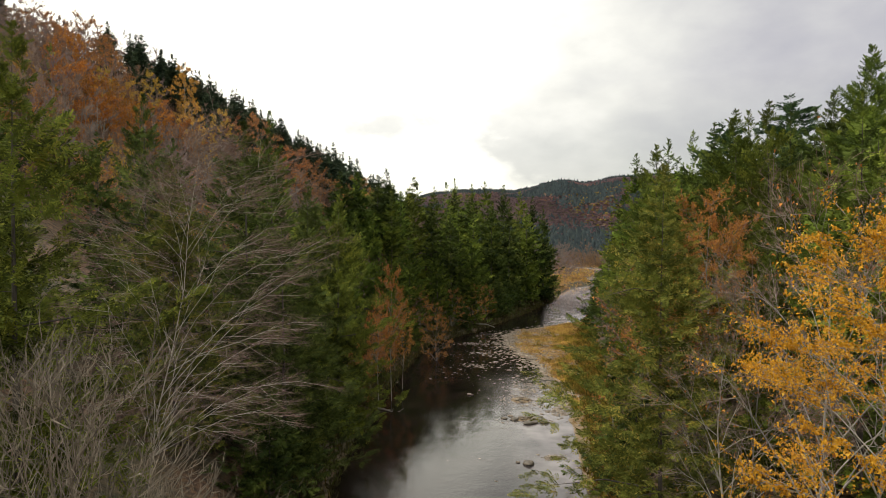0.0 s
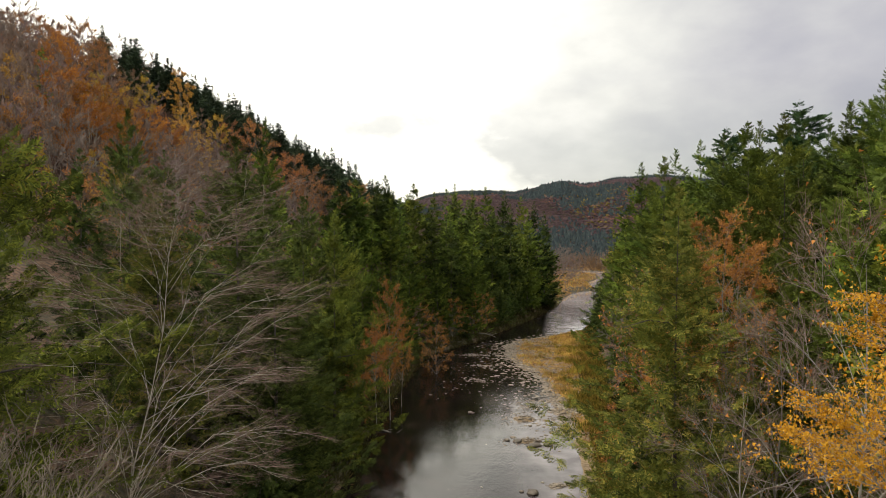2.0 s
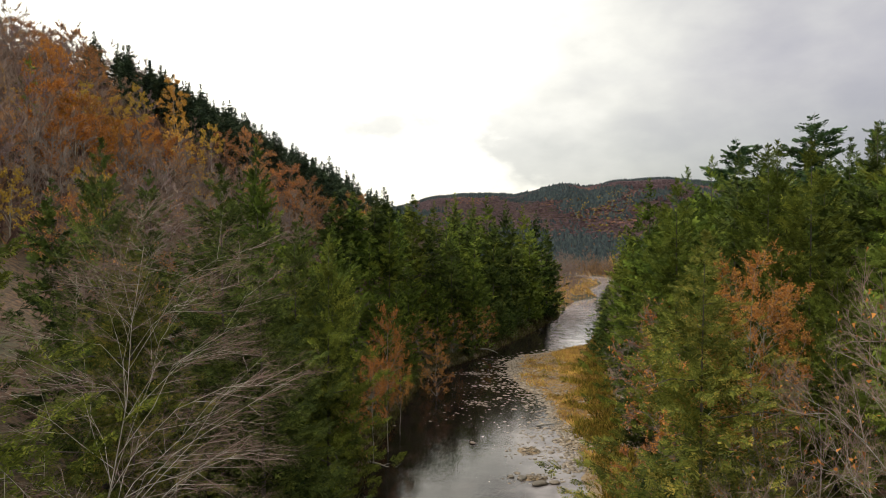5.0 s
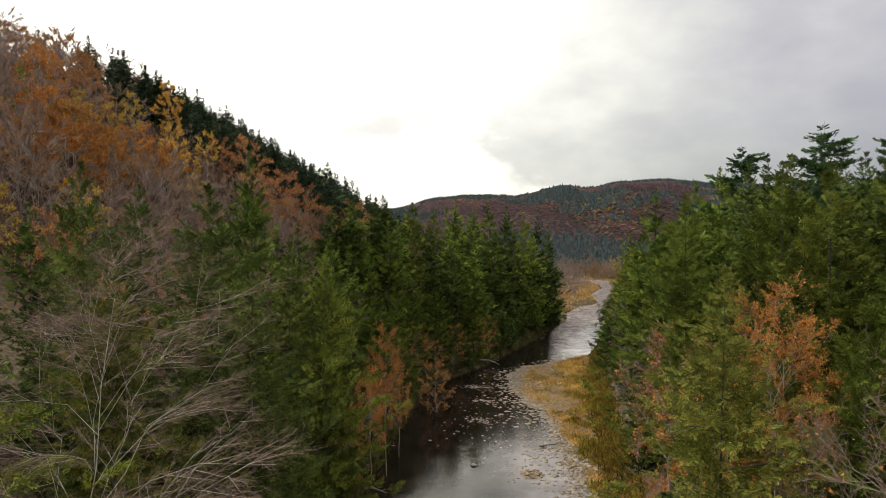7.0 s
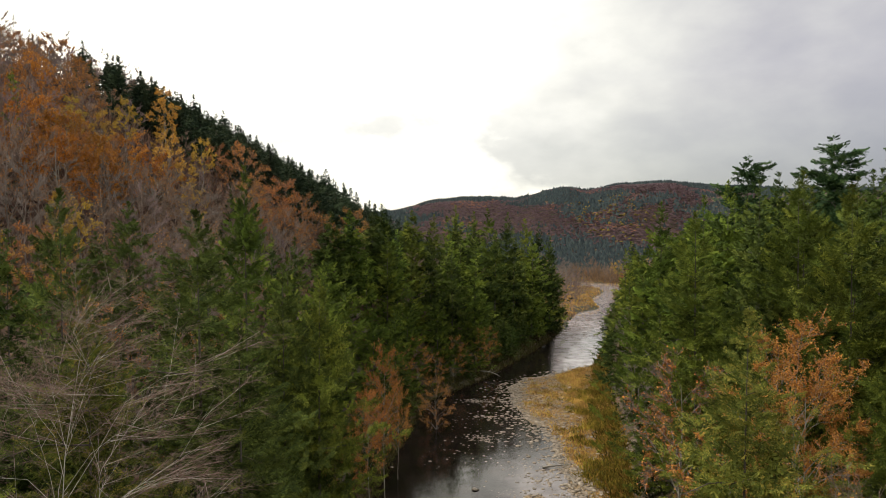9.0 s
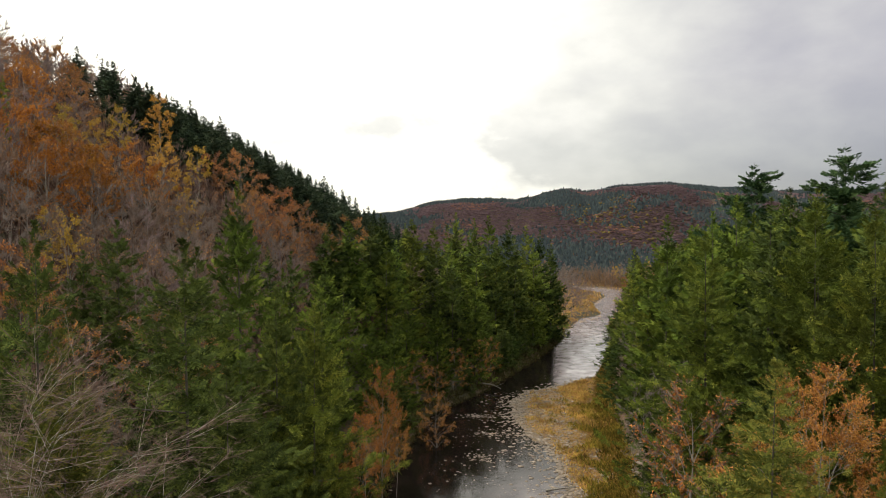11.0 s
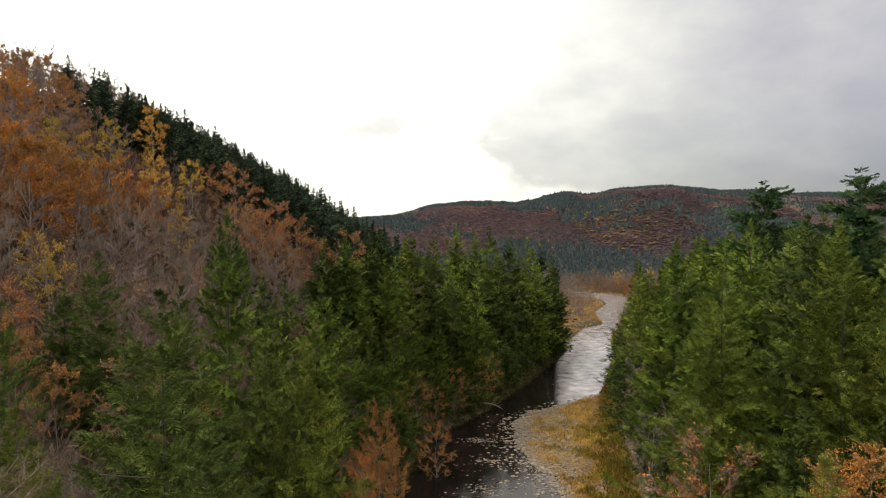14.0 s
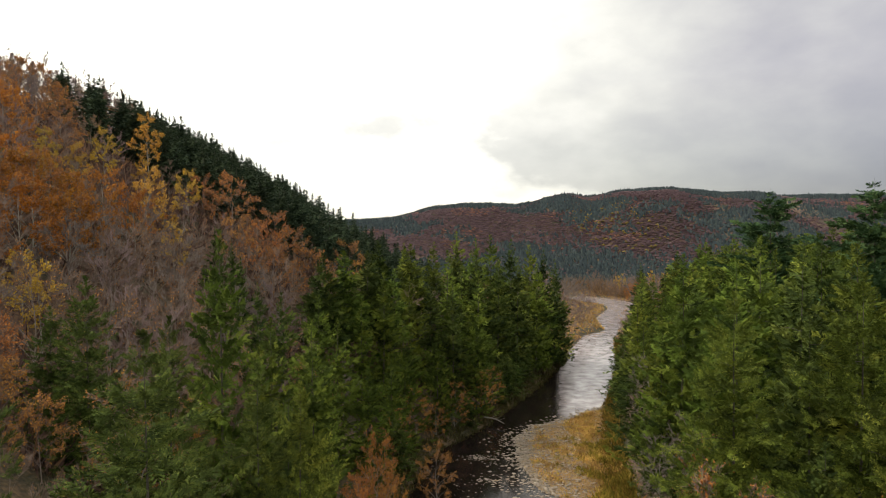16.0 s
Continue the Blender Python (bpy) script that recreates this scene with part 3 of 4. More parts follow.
def broadleaf(seed, height, radius, label, twig_mat, bark_mat, leaf_mat=None, leaves=0, leaf=0.18, name="deciduous_tree", limbs=14, boughs=6, twigs=7, fine=5,
              first=0.2, depth=0.36, group="broadleaf trees of the valley", lean=(0, 0), thick=1.0, twig_thick=1.0, stems=1, reach=0.5, tiers=0, upward=0.0, crook=0.035):
    """A broadleaf tree: trunk forking into limbs that fill a domed crown, boughs, a haze of twigs and, where it kept them, leaves."""
    r = np.random.default_rng(seed)
    root = thing(name, label, "tree", group)
    paths, tw_p, tw_w, tw_l = [], [], [], []
    mid = np.array([lean[0] * height, lean[1] * height, height * (1 - depth)])
    for stem in range(stems):
        off = np.array([r.normal(0, 0.5), r.normal(0, 0.5), 0]) * (stems > 1)
        k = 7
        hz = np.linspace(0, height * 0.9, k)
        tp = np.stack([off[0] + lean[0] * hz + 0.18 * np.sin(hz * 0.5 + seed), off[1] + lean[1] * hz + 0.18 * np.cos(hz * 0.4 + seed), hz], -1)
        tr = (0.012 * height * (1 - hz / hz[-1] * 0.94) + 0.012) * thick / math.sqrt(stems)
        paths.append((tp, tr, 5))
        for i in range(limbs):
            # ends spread over the dome by the golden angle
            c = 1 - 1.72 * (i + 0.5 + r.normal(0, 0.2)) / limbs
            c = min(0.98, max(-0.75, c))
            a = 2.39996 * i + seed + r.normal(0, 0.25) + stem
            sn = math.sqrt(1 - c * c)
            shell = np.array([math.cos(a) * sn * radius, math.sin(a) * sn * radius, c * depth * height]) * r.uniform(0.78, 1.06)
            end = mid + shell
            hs = min(0.86 * height, max(first * height, end[2] - (0.5 + 0.7 * r.random()) * radius * (0.35 + sn * 0.6)))
            start = np.array([np.interp(hs, hz, tp[:, q]) for q in range(3)])
            s = np.linspace(0, 1, 5)
            lp = start + (end - start) * s[:, None] + np.cumsum(r.normal(0, crook * radius, (5, 3)), 0) * s[:, None]
            lp[:, 2] += np.sin(s * math.pi) * 0.12 * radius
            ll = np.linalg.norm(end - start)
            r0 = min(np.interp(hs, hz, tr) * 0.6, 0.016 * ll + 0.015)
            paths.append((lp, r0 * (1 - 0.85 * s), 4))
            d = (end - start) / ll
            out = shell / np.linalg.norm(shell)
            for j in range(boughs):
                t = 0.35 + 0.62 * (j + r.random()) / boughs
                bs = np.array([np.interp(t, s, lp[:, q]) for q in range(3)])
                bd = 0.5 * d + 0.6 * out + r.normal(0, 0.5, 3) + np.array([0, 0, 0.1])
                if tiers:
                    bd[2] *= 0.35
                bd /= np.linalg.norm(bd)
                bl = reach * radius * (0.5 + 0.6 * r.random()) * (1.2 - 0.6 * t)
                paths.append((np.stack([bs, bs + bd * bl]), np.array([0.32, 0.06]) * r0 * (1.2 - 0.6 * t) + 0.004, 3))
                n = twigs
                tt = 0.15 + 0.85 * r.random(n)
                twd = bd * 0.8 + 0.3 * out + r.normal(0, 0.55, (n, 3)) + np.array([0, 0, 0.12 + upward])
                if tiers:
                    twd[:, 2] *= 0.4
                tw_p.append(bs + bd * (bl * tt)[:, None]), tw_w.append(twd), tw_l.append(bl * 0.5 * (0.5 + r.random(n)))
    part("trunk", tubes_mesh("trunk", paths, bark_mat), root)
    p, w, l = np.concatenate(tw_p), np.concatenate(tw_w), np.concatenate(tw_l)
    w /= np.linalg.norm(w, axis=1)[:, None]
    # fine twigs off every twig
    i = np.repeat(np.arange(len(p)), fine)
    fp = p[i] + w[i] * (l[i] * r.uniform(0.1, 0.95, len(i)))[:, None]
    fw = w[i] + r.normal(0, 0.6, (len(i), 3)) + np.array([0, 0, 0.15 + upward])
    if tiers:
        fw[:, 2] *= 0.5
    fl = l[i] * r.uniform(0.35, 0.8, len(i))
    ap, aw, al = np.concatenate([p, fp]), np.concatenate([w, fw]), np.concatenate([l, fl])
    wd = np.concatenate([np.full(len(p), 0.034), np.full(len(fp), 0.024)]) * twig_thick
    crown = part("crown", blade_mesh("crown", slivers(ap, aw, al, wd, r.normal(size=(len(ap), 3))), twig_mat), root)
    if leaf_mat and leaves:
        i = r.integers(0, len(ap), leaves)
        wn = aw[i] / (np.linalg.norm(aw[i], axis=1)[:, None] + 1e-9)
        lp = ap[i] + wn * (al[i] * r.uniform(0.15, 1.1, leaves))[:, None] + r.normal(0, leaf * 0.4, (leaves, 3))
        lw = r.normal(0, 1, (leaves, 3)) + np.array([0, 0, -0.4])
        ll = leaf * r.uniform(0.6, 1.4, leaves)
        part("foliage", blade_mesh("foliage", slivers(lp, lw, ll, ll * 0.8, r.normal(0, 0.6, (leaves, 3)) + np.array([0, 0, 1.0])), leaf_mat), crown)
    return root


USED = set()
PLANTED = []


def plant(proto, x, y, scale=1.0, turn=None, tall=1.0, z=None, lean=(0, 0)):
    """Sets a tree on the land: the pattern itself the first time, then copies of it."""
    turn = random.uniform(0, 360) if turn is None else turn
    gz = float(ground_height(x, y)) - 0.15 if z is None else z
    m = pose(x, y, gz, lean[0], lean[1], turn) @ Matrix.Diagonal((scale, scale, scale * tall, 1))
    PLANTED.append((x, y))
    if proto.name in USED:
        own = proto.scale
        return copy_thing(proto, m @ Matrix.Diagonal((1 / own[0], 1 / own[1], 1 / own[2], 1)))
    USED.add(proto.name)
    proto.matrix_basis = m
    return proto


def plant_top(proto, height, x, y, top, width=1.0, turn=None):
    """Sets a tree of that pattern so that its tip stands at the height top over the river."""
    gz = float(ground_height(x, y)) - 0.15
    s = (top - gz) / height
    return plant(proto, x, y, s * width, turn, 1.0 / width)


def crest_scale(x, y, s):
    """Holds a spruce of the crest under the smooth line that the wood's tips keep."""
    return max(0.45, min(s, (34.8 - 0.5535 * x - 0.0054 * y - float(ground_height(x, y))) / 18))


def clear(x, y, d):
    return all((x - a) ** 2 + (y - b) ** 2 > d * d for a, b in PLANTED)


# ---- tree patterns ----
HEM_L = "tall dark green hemlock with drooping feathery boughs"
HEM = [conifer(11, 25, 6.6, HEMLOCK_DARK, HEM_L, cover=1.7, clump=1.8, sprays=18, size=0.36, perk=0.5, toss=0.22),
       conifer(12, 25, 7.2, HEMLOCK, HEM_L, cover=1.7, clump=1.8, sprays=18, size=0.36, ragged=0.36, perk=0.5, toss=0.22),
       conifer(13, 25, 6.2, HEMLOCK, HEM_L, cover=1.7, clump=1.7, sprays=18, size=0.36, ragged=0.34, perk=0.5, toss=0.22)]
HEM_FAR = [conifer(15, 25, 6.4, HEMLOCK, HEM_L, cover=1.7, clump=1.9, sprays=13, size=0.44, perk=0.4, ragged=0.34, power=0.9, steep=1.25),
           conifer(16, 25, 5.8, HEMLOCK_DARK, HEM_L, cover=1.7, clump=1.9, sprays=13, size=0.44, perk=0.4, ragged=0.36, power=0.88, steep=1.3),
           conifer(19, 25, 5.2, HEMLOCK, HEM_L, cover=1.7, clump=1.8, sprays=13, size=0.44, perk=0.4, ragged=0.40, power=0.92, steep=1.25)]
# trees deep in the stand carry green mostly in their upper part
HEM_IN_L = "tall hemlock deep in the stand, green in its upper part"
HEM_INNER = [conifer(17, 25, 7.0, HEMLOCK, HEM_IN_L, clump=1.8, sprays=8, size=0.6, ragged=0.36, start=0.35, foot=0.8),
             conifer(18, 25, 6.4, HEMLOCK_DARK, HEM_IN_L, clump=1.8, sprays=8, size=0.6, ragged=0.38, start=0.35, foot=0.8)]
HEM_LOW = [conifer(14, 12, 5.0, HEMLOCK_DARK, "low dark hemlock with boughs hanging over the water", clump=1.2, sprays=7, ragged=0.5, steep=2.0, start=0.0)]
HEM_NEAR = [conifer(21, 25, 8.4, HEMLOCK, "large hemlock with bright green spray tips on the bank", detail=1, cover=1.7, clump=1.75, sprays=20, size=0.36, ragged=0.34, perk=0.5, toss=0.22),
            conifer(22, 25, 8.0, HEMLOCK_DARK, "large dense dark green hemlock leaning over the river bank", detail=1, cover=1.7, clump=1.75, sprays=20, size=0.36, ragged=0.38, perk=0.5, toss=0.22)]
HEM_YOUNG = [conifer(31, 20, 6.8, HEMLOCK_YOUNG, "yellowish green young hemlock by the river", detail=1, clump=1.0, sprays=11, size=0.46, ragged=0.38)]
SPR = [conifer(41, 18, 4.0, SPRUCE, "dark spruce spire on the hill crest", "spruce_tree", cover=2.3, clump=1.5, sprays=10, size=0.52, power=0.95, steep=1.2, limbs_drawn=4, tall_leader=0.025),
       conifer(42, 18, 4.6, SPRUCE, "dark spruce on the hill crest", "spruce_tree", cover=2.3, clump=1.55, sprays=10, size=0.52, ragged=0.35, power=0.95, steep=1.2, limbs_drawn=4, tall_leader=0.025)]
PIN = [conifer(51, 34, 8.2, PINE, "tall white pine with plumed level boughs", "pine_tree", cover=3.4, clump=1.2, sprays=8, size=0.6, hang=0.05, perk=0.35, plumes=1.5,
               ragged=0.42, start=0.3, power=0.55, steep=2.4, foot=0.5, limbs_drawn=60)]
BARE_L = "bare grey-brown deciduous tree with fine twigs"
BARE = [broadleaf(61, 15, 4.6, BARE_L, TWIG_RED, BARK_GREY, thick=0.7, twig_thick=2.8, twigs=7, boughs=5, fine=6),
        broadleaf(62, 15, 5.0, BARE_L, TWIG_GREY, BARK_GREY, thick=0.7, twig_thick=2.6, twigs=7, boughs=5, fine=6),
        broadleaf(63, 15, 4.4, BARE_L, TWIG_RED, BARK_GREY, RUST, 1600, 0.22, thick=0.7, twig_thick=2.4, boughs=5, fine=7)]
BARE_FAR = [broadleaf(66, 15, 4.6, BARE_L, TWIG_RED, TWIG_GREY, thick=0.6, twig_thick=2.7, limbs=14, twigs=8, boughs=4, fine=7, upward=0.5),
            broadleaf(68, 15, 4.4, BARE_L, TWIG_GREY, TWIG_GREY, thick=0.6, twig_thick=2.5, limbs=14, twigs=8, boughs=4, fine=7, upward=0.6),
            broadleaf(67, 15, 5.0, BARE_L, TWIG_RED, TWIG_GREY, RUST, 900, 0.16, thick=0.6, twig_thick=2.7, limbs=14, twigs=8, boughs=4, fine=7, upward=0.4),
            broadleaf(60, 14, 4.2, BARE_L, TWIG_MAUVE, TWIG_GREY, thick=0.6, twig_thick=2.6, limbs=14, twigs=8, boughs=4, fine=7, upward=0.7)]
BARE_SLIM = [broadleaf(69, 15, 4.6, "slender leafless tree with reddish twigs on the bank", TWIG_RED, BARK_GREY, RUST, 300, 0.14, limbs=18, boughs=7, twigs=7, fine=4, thick=0.45, twig_thick=0.7)]
BARE_NEAR = [broadleaf(64, 24, 7.4, "pale-limbed bare tree spreading over the river bank", TWIG_DARK, BARK_PALE, limbs=40, boughs=10, twigs=10, fine=4, thick=0.21, first=0.2, depth=0.44, twig_thick=0.62, lean=(0.2, -0.03), tiers=1, crook=0.10),
             broadleaf(65, 18, 4.6, "bare grey tree with a dense mass of upright twigs", TWIG_OLIVE, TWIG_OLIVE, limbs=22, boughs=8, twigs=4, fine=2, stems=5, thick=0.8, twig_thick=0.85, upward=0.35, first=0.3, depth=0.42)]
YEL = [broadleaf(71, 14, 3.4, "yellow-leaved birch with thin pale limbs", TWIG_GREY, BARK_GREY, YELLOW_DULL, 3600, 0.22, boughs=5, twigs=6, fine=3, thick=0.7, twig_thick=1.8),
       broadleaf(72, 22, 6.4, "golden yellow birch with layered leafy boughs", TWIG_GREY, BARK_GREY, YELLOW, 64000, 0.105, limbs=30, boughs=8, twigs=8, fine=3, thick=0.6, twig_thick=0.6, depth=0.46, first=0.1, tiers=1)]
ORA = [broadleaf(73, 14, 5.4, "orange-leaved autumn tree on the slope", TWIG_RED, BARK_GREY, ORANGE, 10000, 0.20, boughs=5, twigs=7, fine=4, limbs=20, thick=0.7, twig_thick=1.6, depth=0.42, upward=0.3),
       broadleaf(74, 11, 3.6, "rust-leaved beech tree half bare", TWIG_GREY, BARK_GREY, RUST, 13000, 0.11, boughs=5, twigs=6, fine=3, thick=0.6, twig_thick=1.5, first=0.06, depth=0.47, limbs=18)]
BEECH_SLOPE = [broadleaf(76, 12, 4.2, "rust-brown half-bare tree on the slope", TWIG_RED, TWIG_GREY, RUST, 3800, 0.18, boughs=5, twigs=7, fine=5, limbs=16, thick=0.6, twig_thick=2.0, upward=0.4)]
BEECH = [broadleaf(75, 22, 4.2, "tall coppery beech keeping its dry leaves", TWIG_GREY, BARK_GREY, RUST, 34000, 0.10, limbs=20, boughs=7, twigs=7, fine=3, thick=0.5, twig_thick=0.8, depth=0.32)]

# ---- chosen trees ----
plant_top(HEM_NEAR[0], 25, -20.6, 33.5, 34.4, 1.0)
plant_top(BARE_NEAR[1], 18, -9.5, 17.0, 20.6, 1.1, 30)
for x, y, top in ((-29.0, 42.0, 33.0), (-33.0, 51.0, 37.0), (-18.5, 24.0, 21.0), (-24.0, 27.5, 26.0), (-30.0, 61.0, 33.0), (-13.0, 28.5, 13.0)):
    plant_top(HEM[int(-x) % 3], 25, x, y, top, 1.0)
plant_top(BARE_NEAR[0], 24, -16.8, 38.5, 30.3, 0.9, 0)
plant_top(HEM_NEAR[1], 25, -12.8, 58.5, 26.0, 1.1)
plant_top(HEM_NEAR[1], 25, -17.5, 63.7, 34.4, 1.15)
plant_top(HEM_NEAR[1], 25, -24.2, 57.0, 35.6, 0.8)
plant_top(HEM_YOUNG[0], 20, -20.2, 52.5, 29.6, 0.8)
plant_top(HEM_NEAR[1], 25, -33.6, 88.2, 36.2, 1.0)
plant_top(HEM_NEAR[1], 25, -39.1, 91.8, 32.8, 1.1)
plant_top(HEM_NEAR[0], 25, -10.2, 76.6, 28.2, 0.85)
plant_top(HEM_NEAR[1], 25, -21.5, 78, 33.5, 0.9)
plant_top(HEM_NEAR[1], 25, -13.8, 77.0, 29.7, 0.85)
plant_top(HEM[0], 25, -13.5, 87.0, 25.0, 0.9)
plant_top(HEM[2], 25, -22.0, 93.5, 40.9, 0.8)
for x, y, top in ((-76.1, 178.3, 76.4), (-68.3, 179.1, 71.6), (-27.0, 192.7, 49.9), (-64.8, 177.8, 68.9), (-66.3, 203.1, 72.1), (-57.9, 203.0, 67.5), (-23.3, 200.8, 46.8), (-88.0, 185.0, 82.0)):
    plant_top(SPR[int(x) % 2], 18, x, y, top, 1.25)
for x, y, s in ((-72, 182, 0.95), (-70, 187, 0.9), (-74, 186, 1.0), (-62, 182, 0.85), (-60, 190, 0.95), (-80, 184, 1.0), (-55, 196, 0.95), (-52, 199, 0.9), (-66, 191, 1.0), (-48, 201, 0.9), (-44, 203, 0.85), (-84, 190, 0.9)):
    plant(SPR[int(y) % 2], x, y, s, tall=crest_scale(x, y, s) / s)
plant_top(PIN[0], 34, 63.0, 112.5, 48.1, 1.2)
plant_top(PIN[0], 34, 65.7, 145.2, 48.8, 1.2)
plant_top(PIN[0], 34, 78.0, 118.0, 48.0, 0.9)
plant_top(YEL[1], 22, 16.5, 21.4, 23.6, 0.88, 10)
plant_top(BARE_SLIM[0], 15, 20.5, 33.0, 26.5, 0.85)
plant_top(HEM_NEAR[0], 25, 38.5, 56.0, 40.0, 0.9)
plant_top(HEM_NEAR[0], 25, 33.0, 63.0, 36.5, 0.9)
plant_top(HEM_YOUNG[0], 20, 17.0, 46.6, 28.8, 1.0)
plant_top(HEM_NEAR[0], 25, 25.8, 47.5, 27.0, 0.9)
plant_top(BEECH[0], 22, 22.4, 51.5, 26.3, 1.0)
plant_top(BEECH[0], 22, 25.5, 56.0, 24.5, 0.9)
plant_top(HEM_NEAR[0], 25, 34.5, 73.0, 37.5, 1.0)
plant_top(HEM_NEAR[0], 25, 29.5, 83.5, 35.0)
plant_top(BARE_SLIM[0], 15, 18.4, 40.1, 17.8, 1.1)
plant_top(BARE_SLIM[0], 15, 22.5, 44.0, 20.5, 1.0)
plant_top(BARE_SLIM[0], 15, 25.5, 36.0, 21.5, 1.0)
plant(ORA[1], 24.0, 63.0, 1.2)
plant(BARE[2], 25.0, 76.0, 1.1)
for x, y, s in ((32.6, 101.5, 0.72), (34.6, 105.0, 0.8), (31.6, 109.0, 0.62), (41.5, 141.5, 0.85), (38.5, 136.0, 0.6)):
    plant(BARE[int(y) % 2], x, y, s)
plant(ORA[1], 29.6, 91.0, 0.85)
# tall stand on the point where the river bends
for x, y, top in ((-6.0, 206.0, 37.5), (2.5, 204.0, 38.0), (8.8, 210.0, 41.0), (14.0, 206.0, 39.0), (18.5, 210.0, 40.0), (24.5, 209.0, 38.7), (30.0, 212.0, 37.0), (34.5, 213.0, 35.5), (38.5, 217.0, 32.5), (40.5, 224.0, 28.0),
                  (12.0, 196.0, 35.0), (19.0, 193.0, 33.0), (25.0, 199.0, 34.0), (31.0, 204.0, 32.0)):
    plant_top(HEM_FAR[int(y) % 2], 25, x, y, top, 0.95)
for x, y, top in ((36.5, 114.0, 37.5), (35.5, 96.0, 37.5), (39.5, 90.0, 39.0), (41.5, 84.0, 39.5), (44.0, 79.0, 38.5), (46.5, 74.0, 40.0), (45.5, 66.0, 42.0), (42.5, 50.0, 40.5), (55.0, 105.0, 39.0), (60.0, 121.0, 40.5), (52.0, 118.0, 38.0), (57.0, 133.0, 40.0), (70.0, 122.0, 42.0), (48.0, 97.0, 38.0), (66.0, 108.0, 42.0), (71.0, 135.0, 42.0), (44.7, 95.0, 40.4), (44.2, 70.5, 39.0), (40.7, 60.2, 39.8), (49.5, 83.0, 39.8), (42.5, 104.5, 40.0)):
    plant_top(HEM[(1, 2, 1, 2, 0)[int(x) % 5]], 25, x, y, top, 1.0)
for x, y, top in ((-19.0, 104.0, 30.0), (-15.5, 112.0, 28.5), (-20.5, 117.0, 32.0), (-13.0, 121.0, 27.5), (-17.0, 128.0, 30.5)):
    plant_top(HEM[int(y) % 3], 25, x, y, top, 0.95)
# smaller ones lean out over the bank below the point
for x, y, top in ((-5.5, 131.0, 19.5), (-3.6, 139.5, 22.0), (2.4, 149.5, 21.5), (11.0, 161.0, 23.0), (-8.8, 123.5, 20.0)):
    plant_top(HEM[1 + int(y) % 2], 25, x, y, top, 1.0)
# warm-coloured crowns on the slope
for x, y, s in ((-38.6, 82.5, 0.75), (-42.0, 84.5, 0.8), (-35.5, 83.5, 0.65), (-44.5, 90.0, 0.85)):
    plant(BEECH_SLOPE[0], x, y, s)
for x, y, s in ((-61.5, 127.4, 1.15), (-57.5, 117.0, 1.05), (-55.5, 126.5, 0.95), (-66.5, 124.0, 1.1), (-58.3, 142.6, 0.95), (-53.6, 144.9, 0.85), (-81.0, 151.2, 1.0), (-72.0, 136.3, 0.9), (-63.0, 139.3, 0.8)):
    plant(ORA[0], x, y, s)
for x, y, s in ((-34.4, 157.9, 1.1), (-30.5, 154.6, 1.0), (-28.5, 164.6, 1.1), (-38.2, 156.7, 1.0), (-17.5, 176.5, 1.1), (-22.9, 161.5, 1.1), (-82.5, 172.0, 0.9), (-33.0, 168.0, 1.1), (-43.0, 170.0, 1.2), (-84.5, 168.0, 1.3)):
    plant(BEECH_SLOPE[0], x, y, s)
for x, y, s in ((-62.3, 172.0, 1.1), (-53.8, 152.3, 0.95), (-49.3, 147.8, 0.85), (-46.0, 144.2, 0.8), (-50.6, 163.7, 0.85), (-64.9, 157.5, 0.9), (-46.9, 103.4, 0.85), (-71.0, 147.5, 0.85), (-66.5, 149.9, 0.8), (-51.0, 106.5, 0.7), (-70.5, 118.0, 1.0), (-58.0, 160.0, 0.7)):
    plant(YEL[0], x, y, s)
for x, y, top in ((-37.9, 141.8, 41.6), (-34.3, 139.8, 38.6), (-31.8, 136.3, 36.2), (-27.3, 130.0, 32.3)):
    plant_top(HEM_FAR[1], 25, x, y, top, 0.85)

# coppery understorey along both banks
for x, y, s in ((1.8, 121.0, 0.8), (-8.2, 104.0, 0.8), (27.3, 82.0, 0.9), (34.5, 102.6, 0.9), (6.0, 152.5, 0.8), (-1.8, 144.5, 0.85), (-5.2, 135.0, 0.8), (-9.3, 86.5, 0.75)):
    plant(ORA[1], x, y, s)
for x, y, top, w in ((-5.0, 92.0, 18.4, 0.62), (-6.6, 88.6, 14.0, 0.7), (-3.6, 99.0, 12.5, 0.7)):
    plant_top(BEECH[0], 22, x, y, top, w)

